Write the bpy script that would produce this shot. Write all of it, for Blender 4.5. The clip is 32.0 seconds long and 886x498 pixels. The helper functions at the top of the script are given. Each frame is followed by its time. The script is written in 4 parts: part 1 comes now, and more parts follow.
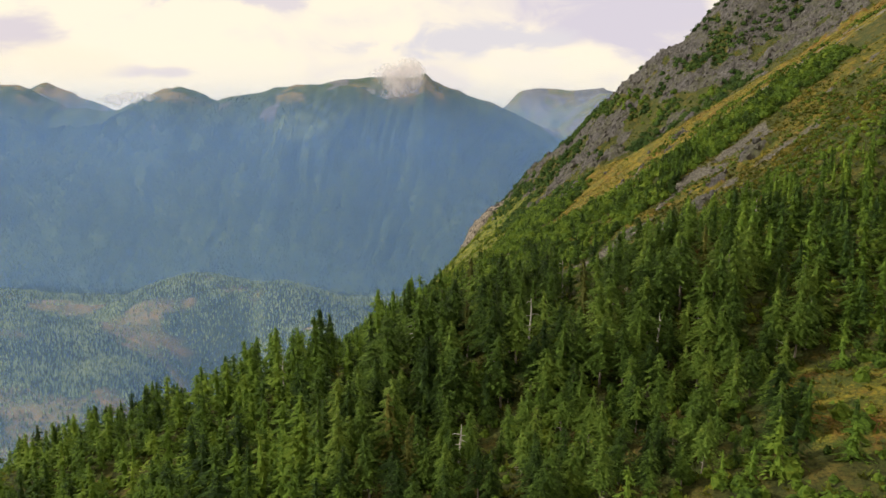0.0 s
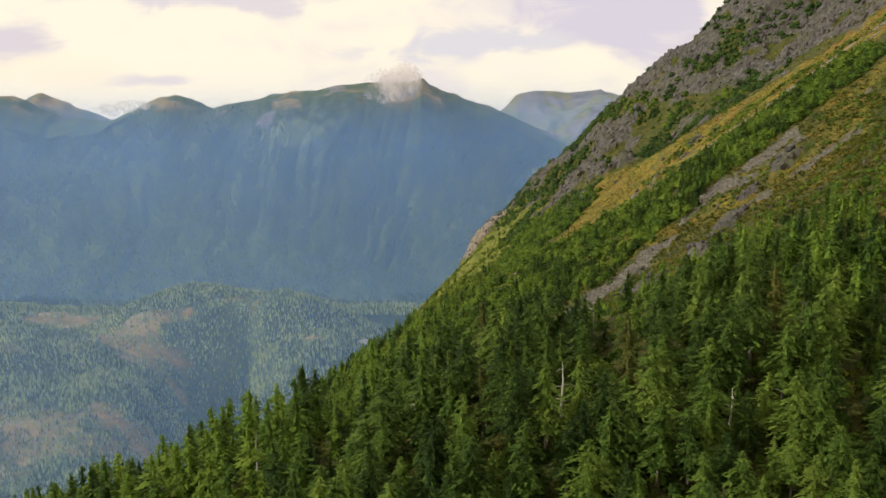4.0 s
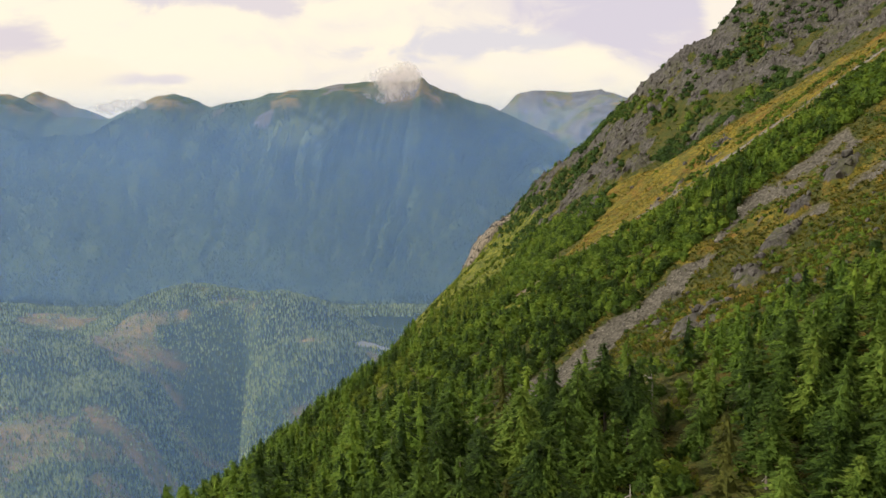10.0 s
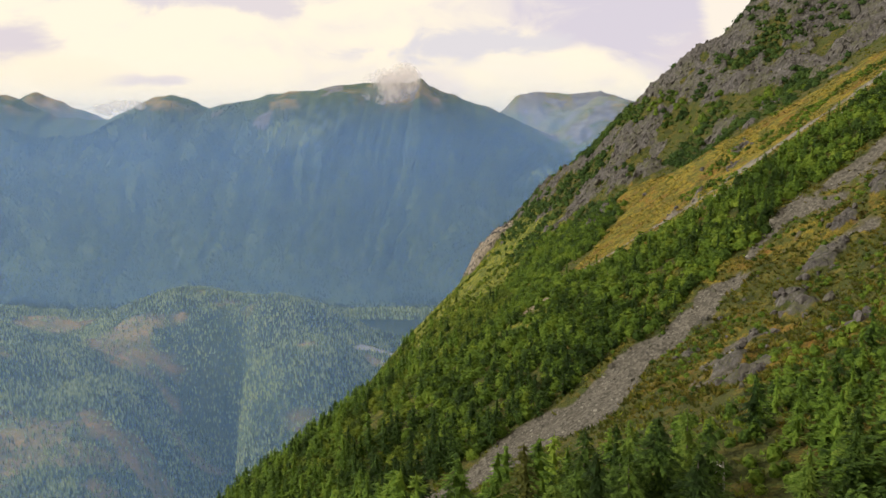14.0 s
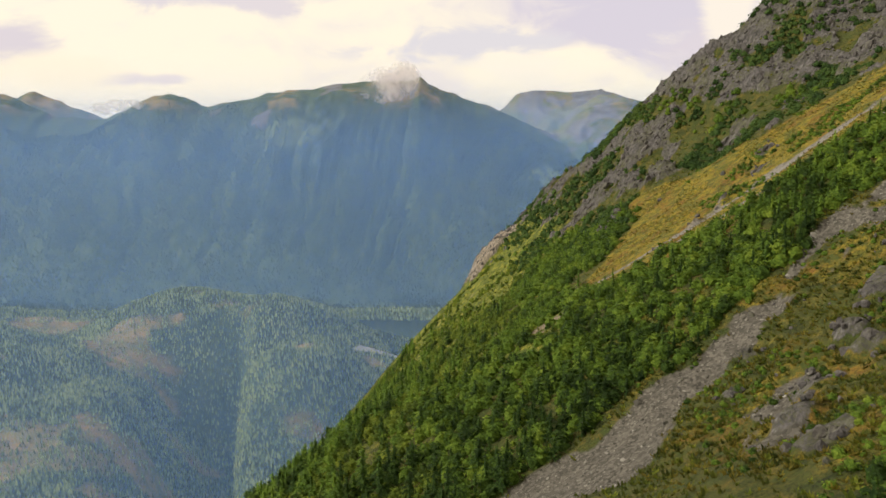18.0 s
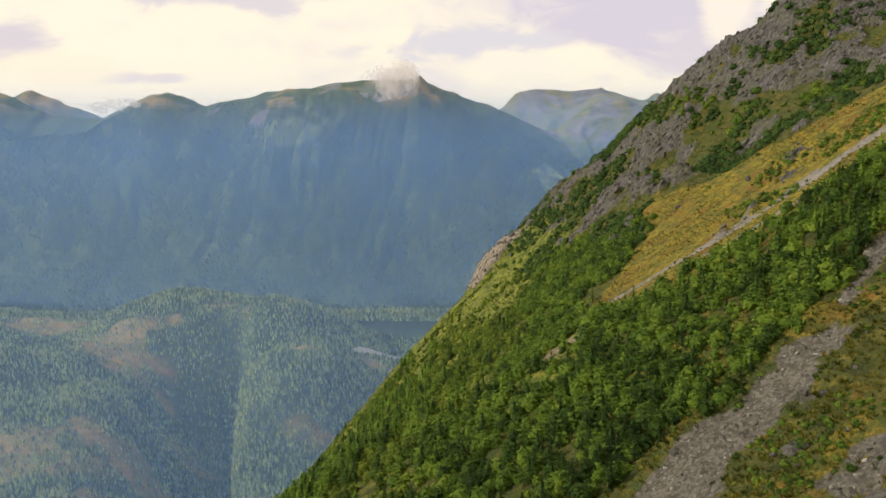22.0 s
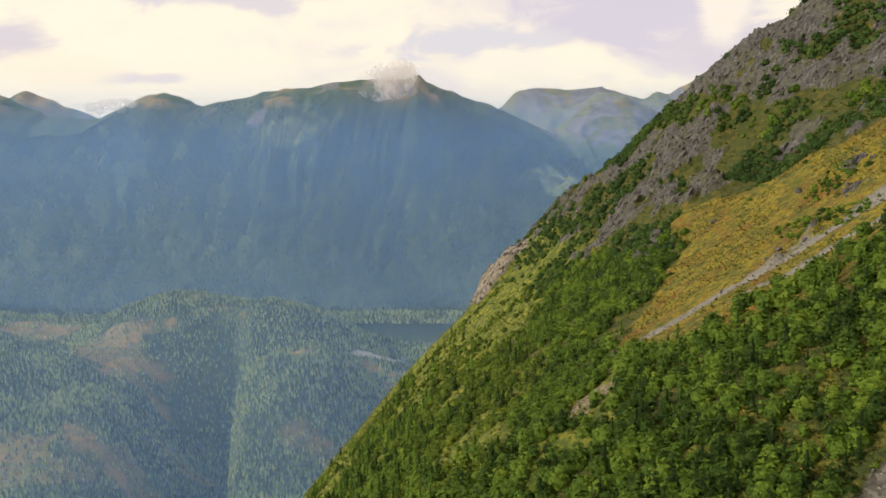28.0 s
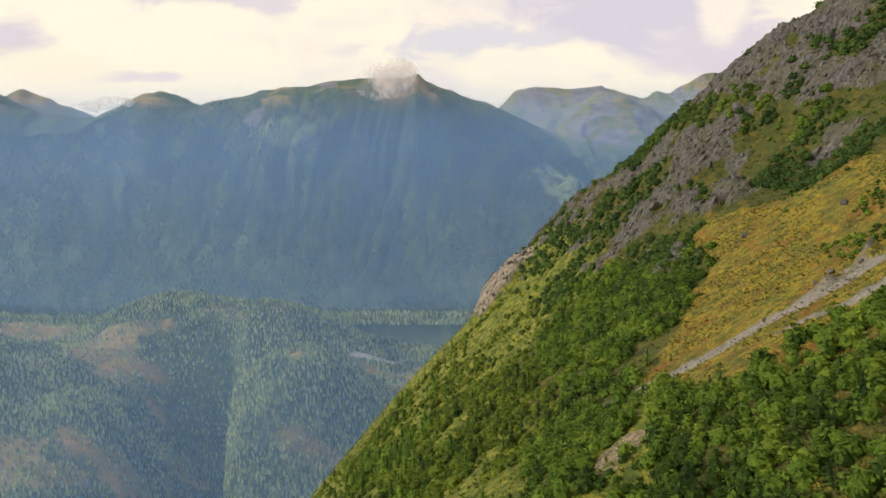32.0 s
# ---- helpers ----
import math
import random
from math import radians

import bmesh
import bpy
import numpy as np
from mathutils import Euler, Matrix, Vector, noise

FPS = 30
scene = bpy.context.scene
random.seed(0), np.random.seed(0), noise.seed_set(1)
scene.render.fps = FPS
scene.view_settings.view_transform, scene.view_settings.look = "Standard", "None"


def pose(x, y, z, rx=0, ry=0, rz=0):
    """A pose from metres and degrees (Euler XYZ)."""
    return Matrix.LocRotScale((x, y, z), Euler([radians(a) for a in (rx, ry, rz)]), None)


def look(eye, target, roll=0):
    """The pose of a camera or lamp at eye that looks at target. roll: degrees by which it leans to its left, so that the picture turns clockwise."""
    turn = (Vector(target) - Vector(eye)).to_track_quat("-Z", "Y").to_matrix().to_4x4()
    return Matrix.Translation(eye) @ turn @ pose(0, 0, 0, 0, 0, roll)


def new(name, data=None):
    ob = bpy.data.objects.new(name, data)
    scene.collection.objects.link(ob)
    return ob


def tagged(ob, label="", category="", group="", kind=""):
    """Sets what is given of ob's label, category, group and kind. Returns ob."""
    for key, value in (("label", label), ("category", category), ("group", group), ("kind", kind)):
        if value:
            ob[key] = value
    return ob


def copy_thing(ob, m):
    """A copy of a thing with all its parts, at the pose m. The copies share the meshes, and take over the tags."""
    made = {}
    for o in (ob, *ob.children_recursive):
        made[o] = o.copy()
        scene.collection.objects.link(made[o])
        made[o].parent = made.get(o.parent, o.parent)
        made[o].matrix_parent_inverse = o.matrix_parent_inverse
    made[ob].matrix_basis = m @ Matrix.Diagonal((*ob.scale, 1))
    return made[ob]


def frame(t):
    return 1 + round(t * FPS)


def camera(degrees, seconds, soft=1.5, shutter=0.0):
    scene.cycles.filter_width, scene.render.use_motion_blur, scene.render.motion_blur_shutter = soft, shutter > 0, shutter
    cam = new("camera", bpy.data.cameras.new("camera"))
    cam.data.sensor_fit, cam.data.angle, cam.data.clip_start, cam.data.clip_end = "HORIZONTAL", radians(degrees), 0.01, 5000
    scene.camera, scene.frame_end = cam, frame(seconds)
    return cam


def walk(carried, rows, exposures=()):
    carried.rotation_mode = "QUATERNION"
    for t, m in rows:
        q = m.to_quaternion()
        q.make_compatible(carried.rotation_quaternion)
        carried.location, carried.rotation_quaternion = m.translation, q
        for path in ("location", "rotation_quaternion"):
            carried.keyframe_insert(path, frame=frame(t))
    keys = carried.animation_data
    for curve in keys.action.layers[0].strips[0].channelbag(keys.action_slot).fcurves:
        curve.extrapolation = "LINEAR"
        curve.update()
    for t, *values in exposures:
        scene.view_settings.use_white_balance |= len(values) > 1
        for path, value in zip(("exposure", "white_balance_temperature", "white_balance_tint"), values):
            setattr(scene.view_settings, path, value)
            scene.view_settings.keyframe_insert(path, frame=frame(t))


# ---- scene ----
# The camera and its flight.
cam = camera(64.0, 32.0)
PATH = [
    (0, (-0.035, -0.05, 700.041), (-0.038, 1.922, 699.707), 0.4),
    (1, (-0.307, 6.059, 700.717), (-0.309, 8.031, 700.385), -0.0),
    (2, (-0.575, 12.001, 701.518), (-0.578, 13.973, 701.187), -0.2),
    (3, (-0.779, 17.584, 702.155), (-0.781, 19.557, 701.827), -0.4),
    (6, (-1.243, 32.559, 702.585), (-1.245, 34.534, 702.266), -0.6),
    (7, (-1.285, 37.158, 702.586), (-1.286, 39.132, 702.266), -0.5),
    (8, (-1.431, 41.897, 702.667), (-1.431, 43.871, 702.346), -0.5),
    (9, (-1.567, 46.787, 702.827), (-1.567, 48.76, 702.503), -0.4),
    (10, (-1.67, 51.747, 703.07), (-1.669, 53.721, 702.745), -0.4),
    (11, (-1.743, 56.732, 703.251), (-1.741, 58.706, 702.926), -0.4),
    (12, (-1.816, 61.678, 703.358), (-1.813, 63.652, 703.035), -0.4),
    (13, (-1.953, 66.638, 703.506), (-1.949, 68.612, 703.185), -0.3),
    (14, (-2.153, 71.42, 703.752), (-2.15, 73.394, 703.431), -0.3),
    (17, (-2.555, 86.403, 704.676), (-2.551, 88.377, 704.353), -0.4),
    (18, (-2.72, 91.397, 704.941), (-2.716, 93.371, 704.616), -0.4),
    (19, (-2.976, 96.369, 705.283), (-2.972, 98.343, 704.957), -0.4),
    (20, (-3.202, 101.337, 705.544), (-3.197, 103.31, 705.218), -0.4),
    (21, (-3.392, 106.378, 705.754), (-3.387, 108.351, 705.427), -0.4),
    (22, (-3.584, 111.497, 706.058), (-3.578, 113.47, 705.73), -0.4),
    (23, (-3.778, 116.743, 706.372), (-3.772, 118.716, 706.044), -0.4),
    (24, (-3.965, 122.124, 706.725), (-3.958, 124.096, 706.396), -0.4),
    (25, (-4.174, 127.502, 707.001), (-4.168, 129.475, 706.672), -0.5),
    (28, (-4.855, 143.99, 707.919), (-4.847, 145.962, 707.589), -0.6),
    (29, (-5.011, 149.722, 708.208), (-5.002, 151.695, 707.877), -0.6),
    (30, (-5.122, 155.509, 708.498), (-5.112, 157.481, 708.166), -0.5),
    (31, (-5.296, 161.379, 708.812), (-5.286, 163.351, 708.48), -0.4),
    (32, (-5.538, 167.406, 709.07), (-5.526, 169.378, 708.737), -0.5),
]
walk(cam, [(t, look(eye, target, roll)) for t, eye, target, roll in PATH])

# ---------------------------------------------------------------- world and sun
SUN_FROM = Vector((-0.87, -0.06, 0.48)).normalized()
SUN_ELEV = math.asin(SUN_FROM.z)
SUN_TURN = math.atan2(SUN_FROM.x, SUN_FROM.y)

world = bpy.data.worlds.new("sky")
scene.world = world
world.use_nodes = True
wt = world.node_tree
wt.nodes.clear()


def link(tree, a, b):
    tree.links.new(a, b)


def world_sky():
    n = wt.nodes
    out = n.new("ShaderNodeOutputWorld")
    back = n.new("ShaderNodeBackground")
    sky = n.new("ShaderNodeTexSky")
    sky.sky_type = "NISHITA"
    sky.sun_disc = False
    sky.sun_elevation = SUN_ELEV
    sky.sun_rotation = SUN_TURN
    sky.altitude = 700
    sky.air_density = 1.2
    sky.dust_density = 2.0
    coord = n.new("ShaderNodeTexCoord")
    # cloud layer: broad banks with finer billows, stretched along the horizon
    stretch = n.new("ShaderNodeMapping")
    stretch.inputs["Scale"].default_value = (1.0, 1.0, 2.2)
    stretch.inputs["Location"].default_value = (2.45, 0.2, 0.35)
    link(wt, coord.outputs["Generated"], stretch.inputs["Vector"])

    def noise(scale, detail, rough, distort):
        k = n.new("ShaderNodeTexNoise")
        for name, value in (("Scale", scale), ("Detail", detail), ("Roughness", rough), ("Distortion", distort)):
            k.inputs[name].default_value = value
        link(wt, stretch.outputs["Vector"], k.inputs["Vector"])
        return k.outputs["Fac"]

    def op(how, *values):
        k = n.new("ShaderNodeMath")
        k.operation = how
        for i, v in enumerate(values):
            if isinstance(v, (int, float)):
                k.inputs[i].default_value = v
            else:
                link(wt, v, k.inputs[i])
        return k.outputs[0]

    def mixed(fac, a, b):
        k = n.new("ShaderNodeMix")
        k.data_type = "RGBA"
        for name, v in (("Factor", fac), ("A", a), ("B", b)):
            if isinstance(v, tuple):
                k.inputs[name].default_value = (*v, 1)
            elif isinstance(v, float):
                k.inputs[name].default_value = v
            else:
                link(wt, v, k.inputs[name])
        return k.outputs["Result"]

    def soft(v, low, high):
        k = n.new("ShaderNodeMapRange")
        k.interpolation_type = "SMOOTHSTEP"
        k.inputs["From Min"].default_value, k.inputs["From Max"].default_value = low, high
        link(wt, v, k.inputs["Value"])
        return k.outputs["Result"]

    big, billow = noise(3.4, 6, 0.5, 0.3), noise(9.0, 7, 0.58, 0.5)
    side = n.new("ShaderNodeSeparateXYZ")
    link(wt, coord.outputs["Generated"], side.inputs[0])
    ahead = op("MAXIMUM", side.outputs["Y"], 0.15)
    u, v = op("DIVIDE", side.outputs["X"], ahead), op("DIVIDE", side.outputs["Z"], ahead)
    thick = op("ADD", op("MULTIPLY", big, 0.65), op("MULTIPLY", billow, 0.35))
    cover = mixed(soft(thick, 0.36, 0.54), (7.5, 6.75, 6.5), (9.1, 8.15, 6.5))
    # banks of thicker, greyer cloud, ragged at their edges, and bright heaps below them
    for cu, cv, ru, rv, ragged, colour in SKY_BANKS:
        du, dv = op("DIVIDE", op("SUBTRACT", u, cu), ru), op("DIVIDE", op("SUBTRACT", v, cv), rv)
        r = op("SQRT", op("ADD", op("MULTIPLY", du, du), op("MULTIPLY", dv, dv)))
        r = op("ADD", r, op("MULTIPLY", op("SUBTRACT", billow, 0.5), ragged))
        cover = mixed(soft(r, 1.25, 0.55), cover, colour)
    mix = n.new("ShaderNodeMix")
    mix.data_type = "RGBA"
    mix.inputs["Factor"].default_value = 0.95
    link(wt, sky.outputs["Color"], mix.inputs["A"])
    link(wt, cover, mix.inputs["B"])
    back.inputs["Strength"].default_value = 0.12
    link(wt, mix.outputs["Result"], back.inputs["Color"])
    link(wt, back.outputs["Background"], out.inputs["Surface"])


# across, up, half width, half height (as tangents ahead of the valley), raggedness, colour
SKY_BANKS = [
    (0.27, 0.165, 0.14, 0.085, 2.4, (6.2, 5.65, 6.3)), (0.40, 0.10, 0.10, 0.05, 2.0, (6.5, 5.8, 6.2)), (0.05, 0.115, 0.12, 0.022, 3.2, (6.7, 6.3, 6.5)),
    (-0.62, 0.125, 0.10, 0.03, 2.6, (6.5, 5.8, 6.1)), (-0.28, 0.185, 0.16, 0.022, 3.2, (6.9, 6.2, 6.3)), (-0.42, 0.075, 0.10, 0.010, 3.4, (7.3, 6.5, 6.3)),
    (0.115, 0.085, 0.085, 0.024, 2.8, (8.9, 8.0, 6.6)), (0.39, 0.175, 0.035, 0.06, 1.6, (8.6, 7.7, 6.6)), (-0.52, 0.085, 0.10, 0.028, 2.2, (8.9, 7.9, 6.2)),
]
world_sky()
sun = new("sun", bpy.data.lights.new("sun", "SUN"))
sun.data.energy = 3.8
sun.data.angle = radians(3.0)
sun.data.color = (1.0, 0.95, 0.84)
sun.matrix_world = look(SUN_FROM * 1000 + Vector((0, 0, 700)), (0, 0, 700))
scene.view_settings.exposure = 0.0

# ---------------------------------------------------------------- lie of the land
def smooth(a, b, v):
    k = np.clip((np.asarray(v, float) - a) / (b - a), 0, 1)
    return k * k * (3 - 2 * k)


def lattice(i, j, seed):
    h = (i.astype(np.int64) * 374761393 + j.astype(np.int64) * 668265263 + seed * 144269) & 0x7FFFFFFF
    h = ((h ^ (h >> 13)) * 1274126177) & 0x7FFFFFFF
    return ((h ^ (h >> 16)) & 0xFFFF) / 65535.0


def value_noise(x, y, seed=0):
    x, y = np.asarray(x, float), np.asarray(y, float)
    i, j = np.floor(x), np.floor(y)
    u, v = x - i, y - j
    u, v = u * u * u * (u * (u * 6 - 15) + 10), v * v * v * (v * (v * 6 - 15) + 10)
    a, b = lattice(i, j, seed), lattice(i + 1, j, seed)
    c, d = lattice(i, j + 1, seed), lattice(i + 1, j + 1, seed)
    return (a + (b - a) * u) * (1 - v) + (c + (d - c) * u) * v


def fbm(x, y, size, octaves=4, seed=0, rough=0.5):
    """Noise from 0 to 1, with features of about that size."""
    total, amp, norm = 0.0, 1.0, 0.0
    for k in range(octaves):
        total = total + amp * value_noise(x / size + 17.3 * k, y / size - 9.1 * k, seed + k)
        norm += amp
        amp *= rough
        size *= 0.5
    return total / norm


def ridged(x, y, size, octaves=4, seed=0):
    total, amp, norm = 0.0, 1.0, 0.0
    for k in range(octaves):
        total = total + amp * (1 - np.abs(2 * value_noise(x / size + 5.7 * k, y / size + 3.3 * k, seed + k) - 1))
        norm += amp
        amp *= 0.5
        size *= 0.5
    return total / norm


# The hillside: where its 650 m contour runs, and how steep it is, along the valley.
ALONG = np.array([-200.0, 60, 120, 150, 180, 212, 240, 280, 300, 325, 370, 424, 515, 570, 620, 700, 900, 1500, 5000])
CONTOUR = np.array([-50.0, -50, -44, -18, 14, 35, 33, 25, 31, 42, 47, 55, 55, 57, 80, 150, 380, 1300, 5000])
STEEP = np.array([0.28, 0.28, 0.30, 0.42, 0.52, 0.58, 0.58, 0.55, 0.60, 0.66, 0.75, 0.85, 1.0, 1.08, 1.05, 1.0, 1.0, 1.0, 1.0])


def along(y, values):
    return sum(np.interp(np.asarray(y, float) + k, ALONG, values) for k in (-14, -7, 0, 7, 14)) / 5


def soft_plus(v, width):
    return 0.5 * (v + np.sqrt(v * v + width * width))


def contour_offset(x, y):
    """How far uphill of the 650 m contour a place lies."""
    return x - along(y, CONTOUR)


def hill_form(x, y):
    s = contour_offset(x, y)
    g = along(y, STEEP)
    bend = 45 + 75 * smooth(190, 110, y)
    up = g * np.minimum(s, bend) + (0.72 - 0.10 * smooth(340, 400, y)) * np.maximum(s - bend, 0)
    up = up - 8 * np.exp(-((s - 62) / 17) ** 2) * smooth(370, 400, y) * smooth(470, 440, y)
    down = np.maximum(-s - 30, 0)
    z = 650 + up - np.minimum((0.0016 - 0.0009 * smooth(270, 340, y)) * down * down, 0.28 * down)
    # the slope dips towards the camera's side of the conifers
    brow = 14 * smooth(10, -15, x)
    z = z - 6.5 * smooth(112 + brow, 84 + brow, y)
    z = z + 7 * (fbm(x * 0.8 + 0.4 * y, y, 34, 3, 141) - 0.5) * smooth(-15, -50, s) * smooth(230, 290, y)
    # the crag stands forward of the slope and falls off behind its crest
    z = z + smooth(92, 150, x) * 0.37 * soft_plus(np.minimum(y, 480) - 395, 14)
    z = z + 5 * smooth(8, 19, x) * smooth(48, 32, x) * smooth(527, 535, y) * smooth(582, 562, y)
    z = z + 8.5 * np.exp(-((x - 78) / 34) ** 2) * smooth(440, 500, y) + 1.5 * np.exp(-((x - 35) / 26) ** 2) * smooth(480, 540, y)
    z = z + 9 * np.exp(-((x - 110) / 19) ** 2) * smooth(435, 475, y) + 12 * smooth(148, 185, x) * smooth(420, 465, y)
    crest = np.interp(x, [30, 60, 89, 120, 161, 260], [625, 590, 530, 505, 488, 485])
    return z - 1.15 * soft_plus(y - crest, 10) * smooth(20, 60, x)


def valley_form(x, y):
    z = -45 + 60 * fbm(x, y, 500, 3, 31) + 34 * fbm(x * 0.7 + y * 0.3, y, 150, 4, 37) + 26 * (ridged(x + 0.5 * y, y * 0.6 - 0.3 * x, 230, 3, 41) - 0.4)
    for cx, cy, rx, ry, h in VALLEY_HILLS:
        q = ((x - cx) / rx) ** 2 + ((y - cy) / ry) ** 2
        z = z + h * np.exp(-q * q * 0.9)
    # a gorge cut through the benches
    gx = np.interp(y, GORGE_Y, GORGE_X)
    deep = np.interp(y, GORGE_Y, GORGE_DEEP)
    return z - deep * np.where(x < gx, np.exp(-np.abs((x - gx) / 215.0) ** 3), np.exp(-((x - gx) / 30.0) ** 2))


VALLEY_HILLS = [
    (-760, 2370, 400, 260, 165), (-400, 2250, 190, 170, 60), (-345, 1830, 165, 250, 165), (-800, 1800, 290, 230, 55), (-1240, 2040, 230, 190, 105), (-1750, 2300, 420, 400, 90),
    (-1300, 1650, 300, 250, 40), (-560, 2120, 150, 120, 30),
]
GORGE_Y = [900, 1300, 1463, 1630, 1892, 2072, 2150, 2240]
GORGE_X = [-330, -430, -470, -512, -578, -612, -616, -620]
GORGE_DEEP = [180, 260, 310, 320, 300, 230, 120, 0]

# The range across the valley: crest heights from west to east.
CREST_X = [-4200, -2560, -2260, -2060, -1920, -1680, -1530, -1440, -1297, -1050, -830, -700, -700 + 90, -511, -380, -250, -165, -113, -70, 10, 120, 246, 577, 805, 1100, 1700, 3500]
CREST_Z = [860, 945, 817, 800, 793, 900, 938, 915, 852, 890, 949, 935, 958, 984, 988, 985, 992, 1016, 978, 944, 905, 862, 722, 622, 480, 300, 200]


def range_form(x, y):
    warp = 160 * (fbm(x, y, 900, 3, 51) - 0.5)
    ground_y = 4180 + 140 * np.sin(x / 520.0) + warp
    top = np.interp(x, CREST_X, CREST_Z) + 26 * (ridged(x, 0 * x, 170, 3, 55) - 0.6)
    ahead = ground_y - y
    foot = 60.0
    k = np.clip(ahead / 1450.0, 0, 1)
    fall = np.where(k < 0.12, 0.6 * k, 0.072 + 1.02 * np.maximum(k - 0.12, 0) ** 0.92)
    front = top - (top - foot) * np.clip(fall, 0, 1)
    across = x * 3600.0 / np.maximum(y, 1)
    bent = across + 260 * (fbm(across, y, 620, 4, 67) - 0.5) - 0.24 * y
    rib = 0.45 * ridged(bent, y * 0.22, 560, 4, 61) + 0.55 * fbm(bent * 1.1, y * 0.16, 130, 4, 65) - 0.52
    chutes = ridged(bent * 1.3 - 0.1 * y, y * 0.10, 75, 3, 69) - 0.6
    front = front + (rib * 95 + chutes * (24 + 34 * smooth(-1100, -500, across))) * smooth(0.04, 0.35, k) * smooth(1.0, 0.8, k)
    behind = top - 0.55 * np.maximum(-ahead, 0)
    return np.where(ahead > 0, front, behind)


BACK_X = [-5000, -3200, -2900, -2640, -2350, -2150, -1500, 200, 480, 640, 820, 1040, 1240, 1300, 1500, 1650, 2000, 2400]
BACK_Z = [800, 800, 905, 975, 865, 810, 600, 700, 930, 960, 955, 950, 890, 885, 955, 1020, 1050, 1070]


def back_form(x, y):
    top = np.interp(x, BACK_X, BACK_Z)
    back = top - 0.75 * np.abs(4800 - y) + 90 * (ridged(x, y, 260, 4, 71) - 0.55)
    # a nearer, sunlit dome beyond the eastern shoulder
    q = np.sqrt(((x - 1050) / 1.0) ** 2 + ((y - 4640) / 1.1) ** 2 + 230 ** 2)
    dome = 1122 - 0.88 * q + 70 * (ridged(x, y, 150, 4, 73) - 0.55)
    return np.maximum(back, dome)


def far_form(x, y):
    v = valley_form(x, y)
    r = np.where(y > 2400, np.maximum(range_form(x, y), back_form(x, y)), -500.0)
    m = soft_plus(r - v, 25) + v
    # the near hill stands in the same sheet
    return m


def land(x, y):
    """The height of the bare ground anywhere, without its fine relief."""
    x, y = np.asarray(x, float), np.asarray(y, float)
    return np.maximum(hill_form(x, y), far_form(x, y))

# ---------------------------------------------------------------- materials
def material(name, build):
    m = bpy.data.materials.new(name)
    m.use_nodes = True
    t = m.node_tree
    t.nodes.clear()
    out = t.nodes.new("ShaderNodeOutputMaterial")
    link(t, build(t), out.inputs["Surface"])
    return m


def node(t, kind, **values):
    n = t.nodes.new(kind)
    for k, v in values.items():
        n.inputs[k.replace("_", " ")].default_value = v
    return n


def tex(t, size, detail=4.0, rough=0.55, stretch=(1, 1, 1), distort=0.0):
    """Noise over real-world places, with features of about that many metres."""
    g = t.nodes.new("ShaderNodeNewGeometry")
    m = node(t, "ShaderNodeMapping", Scale=tuple(s / size for s in stretch))
    link(t, g.outputs["Position"], m.inputs["Vector"])
    n = node(t, "ShaderNodeTexNoise", Scale=1.0, Detail=detail, Roughness=rough, Distortion=distort)
    link(t, m.outputs["Vector"], n.inputs["Vector"])
    return n.outputs["Fac"]


def ramp(t, fac, *stops):
    r = t.nodes.new("ShaderNodeValToRGB")
    e = r.color_ramp.elements
    while len(e) < len(stops):
        e.new(0.5)
    for k, (at, c) in enumerate(stops):
        e[k].position = at
        e[k].color = (*c, 1) if len(c) == 3 else c
    link(t, fac, r.inputs["Fac"])
    return r.outputs["Color"]


def blend(t, fac, a, b, how="MIX"):
    m = t.nodes.new("ShaderNodeMix")
    m.data_type, m.blend_type = "RGBA", how
    if isinstance(fac, float):
        m.inputs["Factor"].default_value = fac
    else:
        link(t, fac, m.inputs["Factor"])
    for k, v in (("A", a), ("B", b)):
        if isinstance(v, tuple):
            m.inputs[k].default_value = (*v, 1)
        else:
            link(t, v, m.inputs[k])
    return m.outputs["Result"]


def maths(t, how, a, b=None):
    n = t.nodes.new("ShaderNodeMath")
    n.operation = how
    for k, v in enumerate((a, b)):
        if v is None:
            continue
        if isinstance(v, (int, float)):
            n.inputs[k].default_value = v
        else:
            link(t, v, n.inputs[k])
    return n.outputs[0]


def attr(t, name):
    n = t.nodes.new("ShaderNodeAttribute")
    n.attribute_name = name
    return n.outputs["Fac"]


def surface(t, color, roughness=0.9, height=None, depth=0.1, strength=0.6, specular=0.25):
    p = node(t, "ShaderNodeBsdfPrincipled", Roughness=roughness)
    p.inputs["Specular IOR Level"].default_value = specular
    if isinstance(color, tuple):
        p.inputs["Base Color"].default_value = (*color, 1)
    else:
        link(t, color, p.inputs["Base Color"])
    if height is not None:
        b = node(t, "ShaderNodeBump", Strength=strength, Distance=depth)
        link(t, height, b.inputs["Height"])
        link(t, b.outputs["Normal"], p.inputs["Normal"])
    return p.outputs["BSDF"]


def edge(t, mask, noise, width=0.25):
    """A mask with a ragged edge."""
    v = maths(t, "ADD", mask, maths(t, "MULTIPLY", maths(t, "SUBTRACT", noise, 0.5), 0.9))
    m = t.nodes.new("ShaderNodeMapRange")
    m.interpolation_type = "SMOOTHSTEP"
    m.inputs["From Min"].default_value = 0.5 - width / 2
    m.inputs["From Max"].default_value = 0.5 + width / 2
    link(t, v, m.inputs["Value"])
    return m.outputs["Result"]


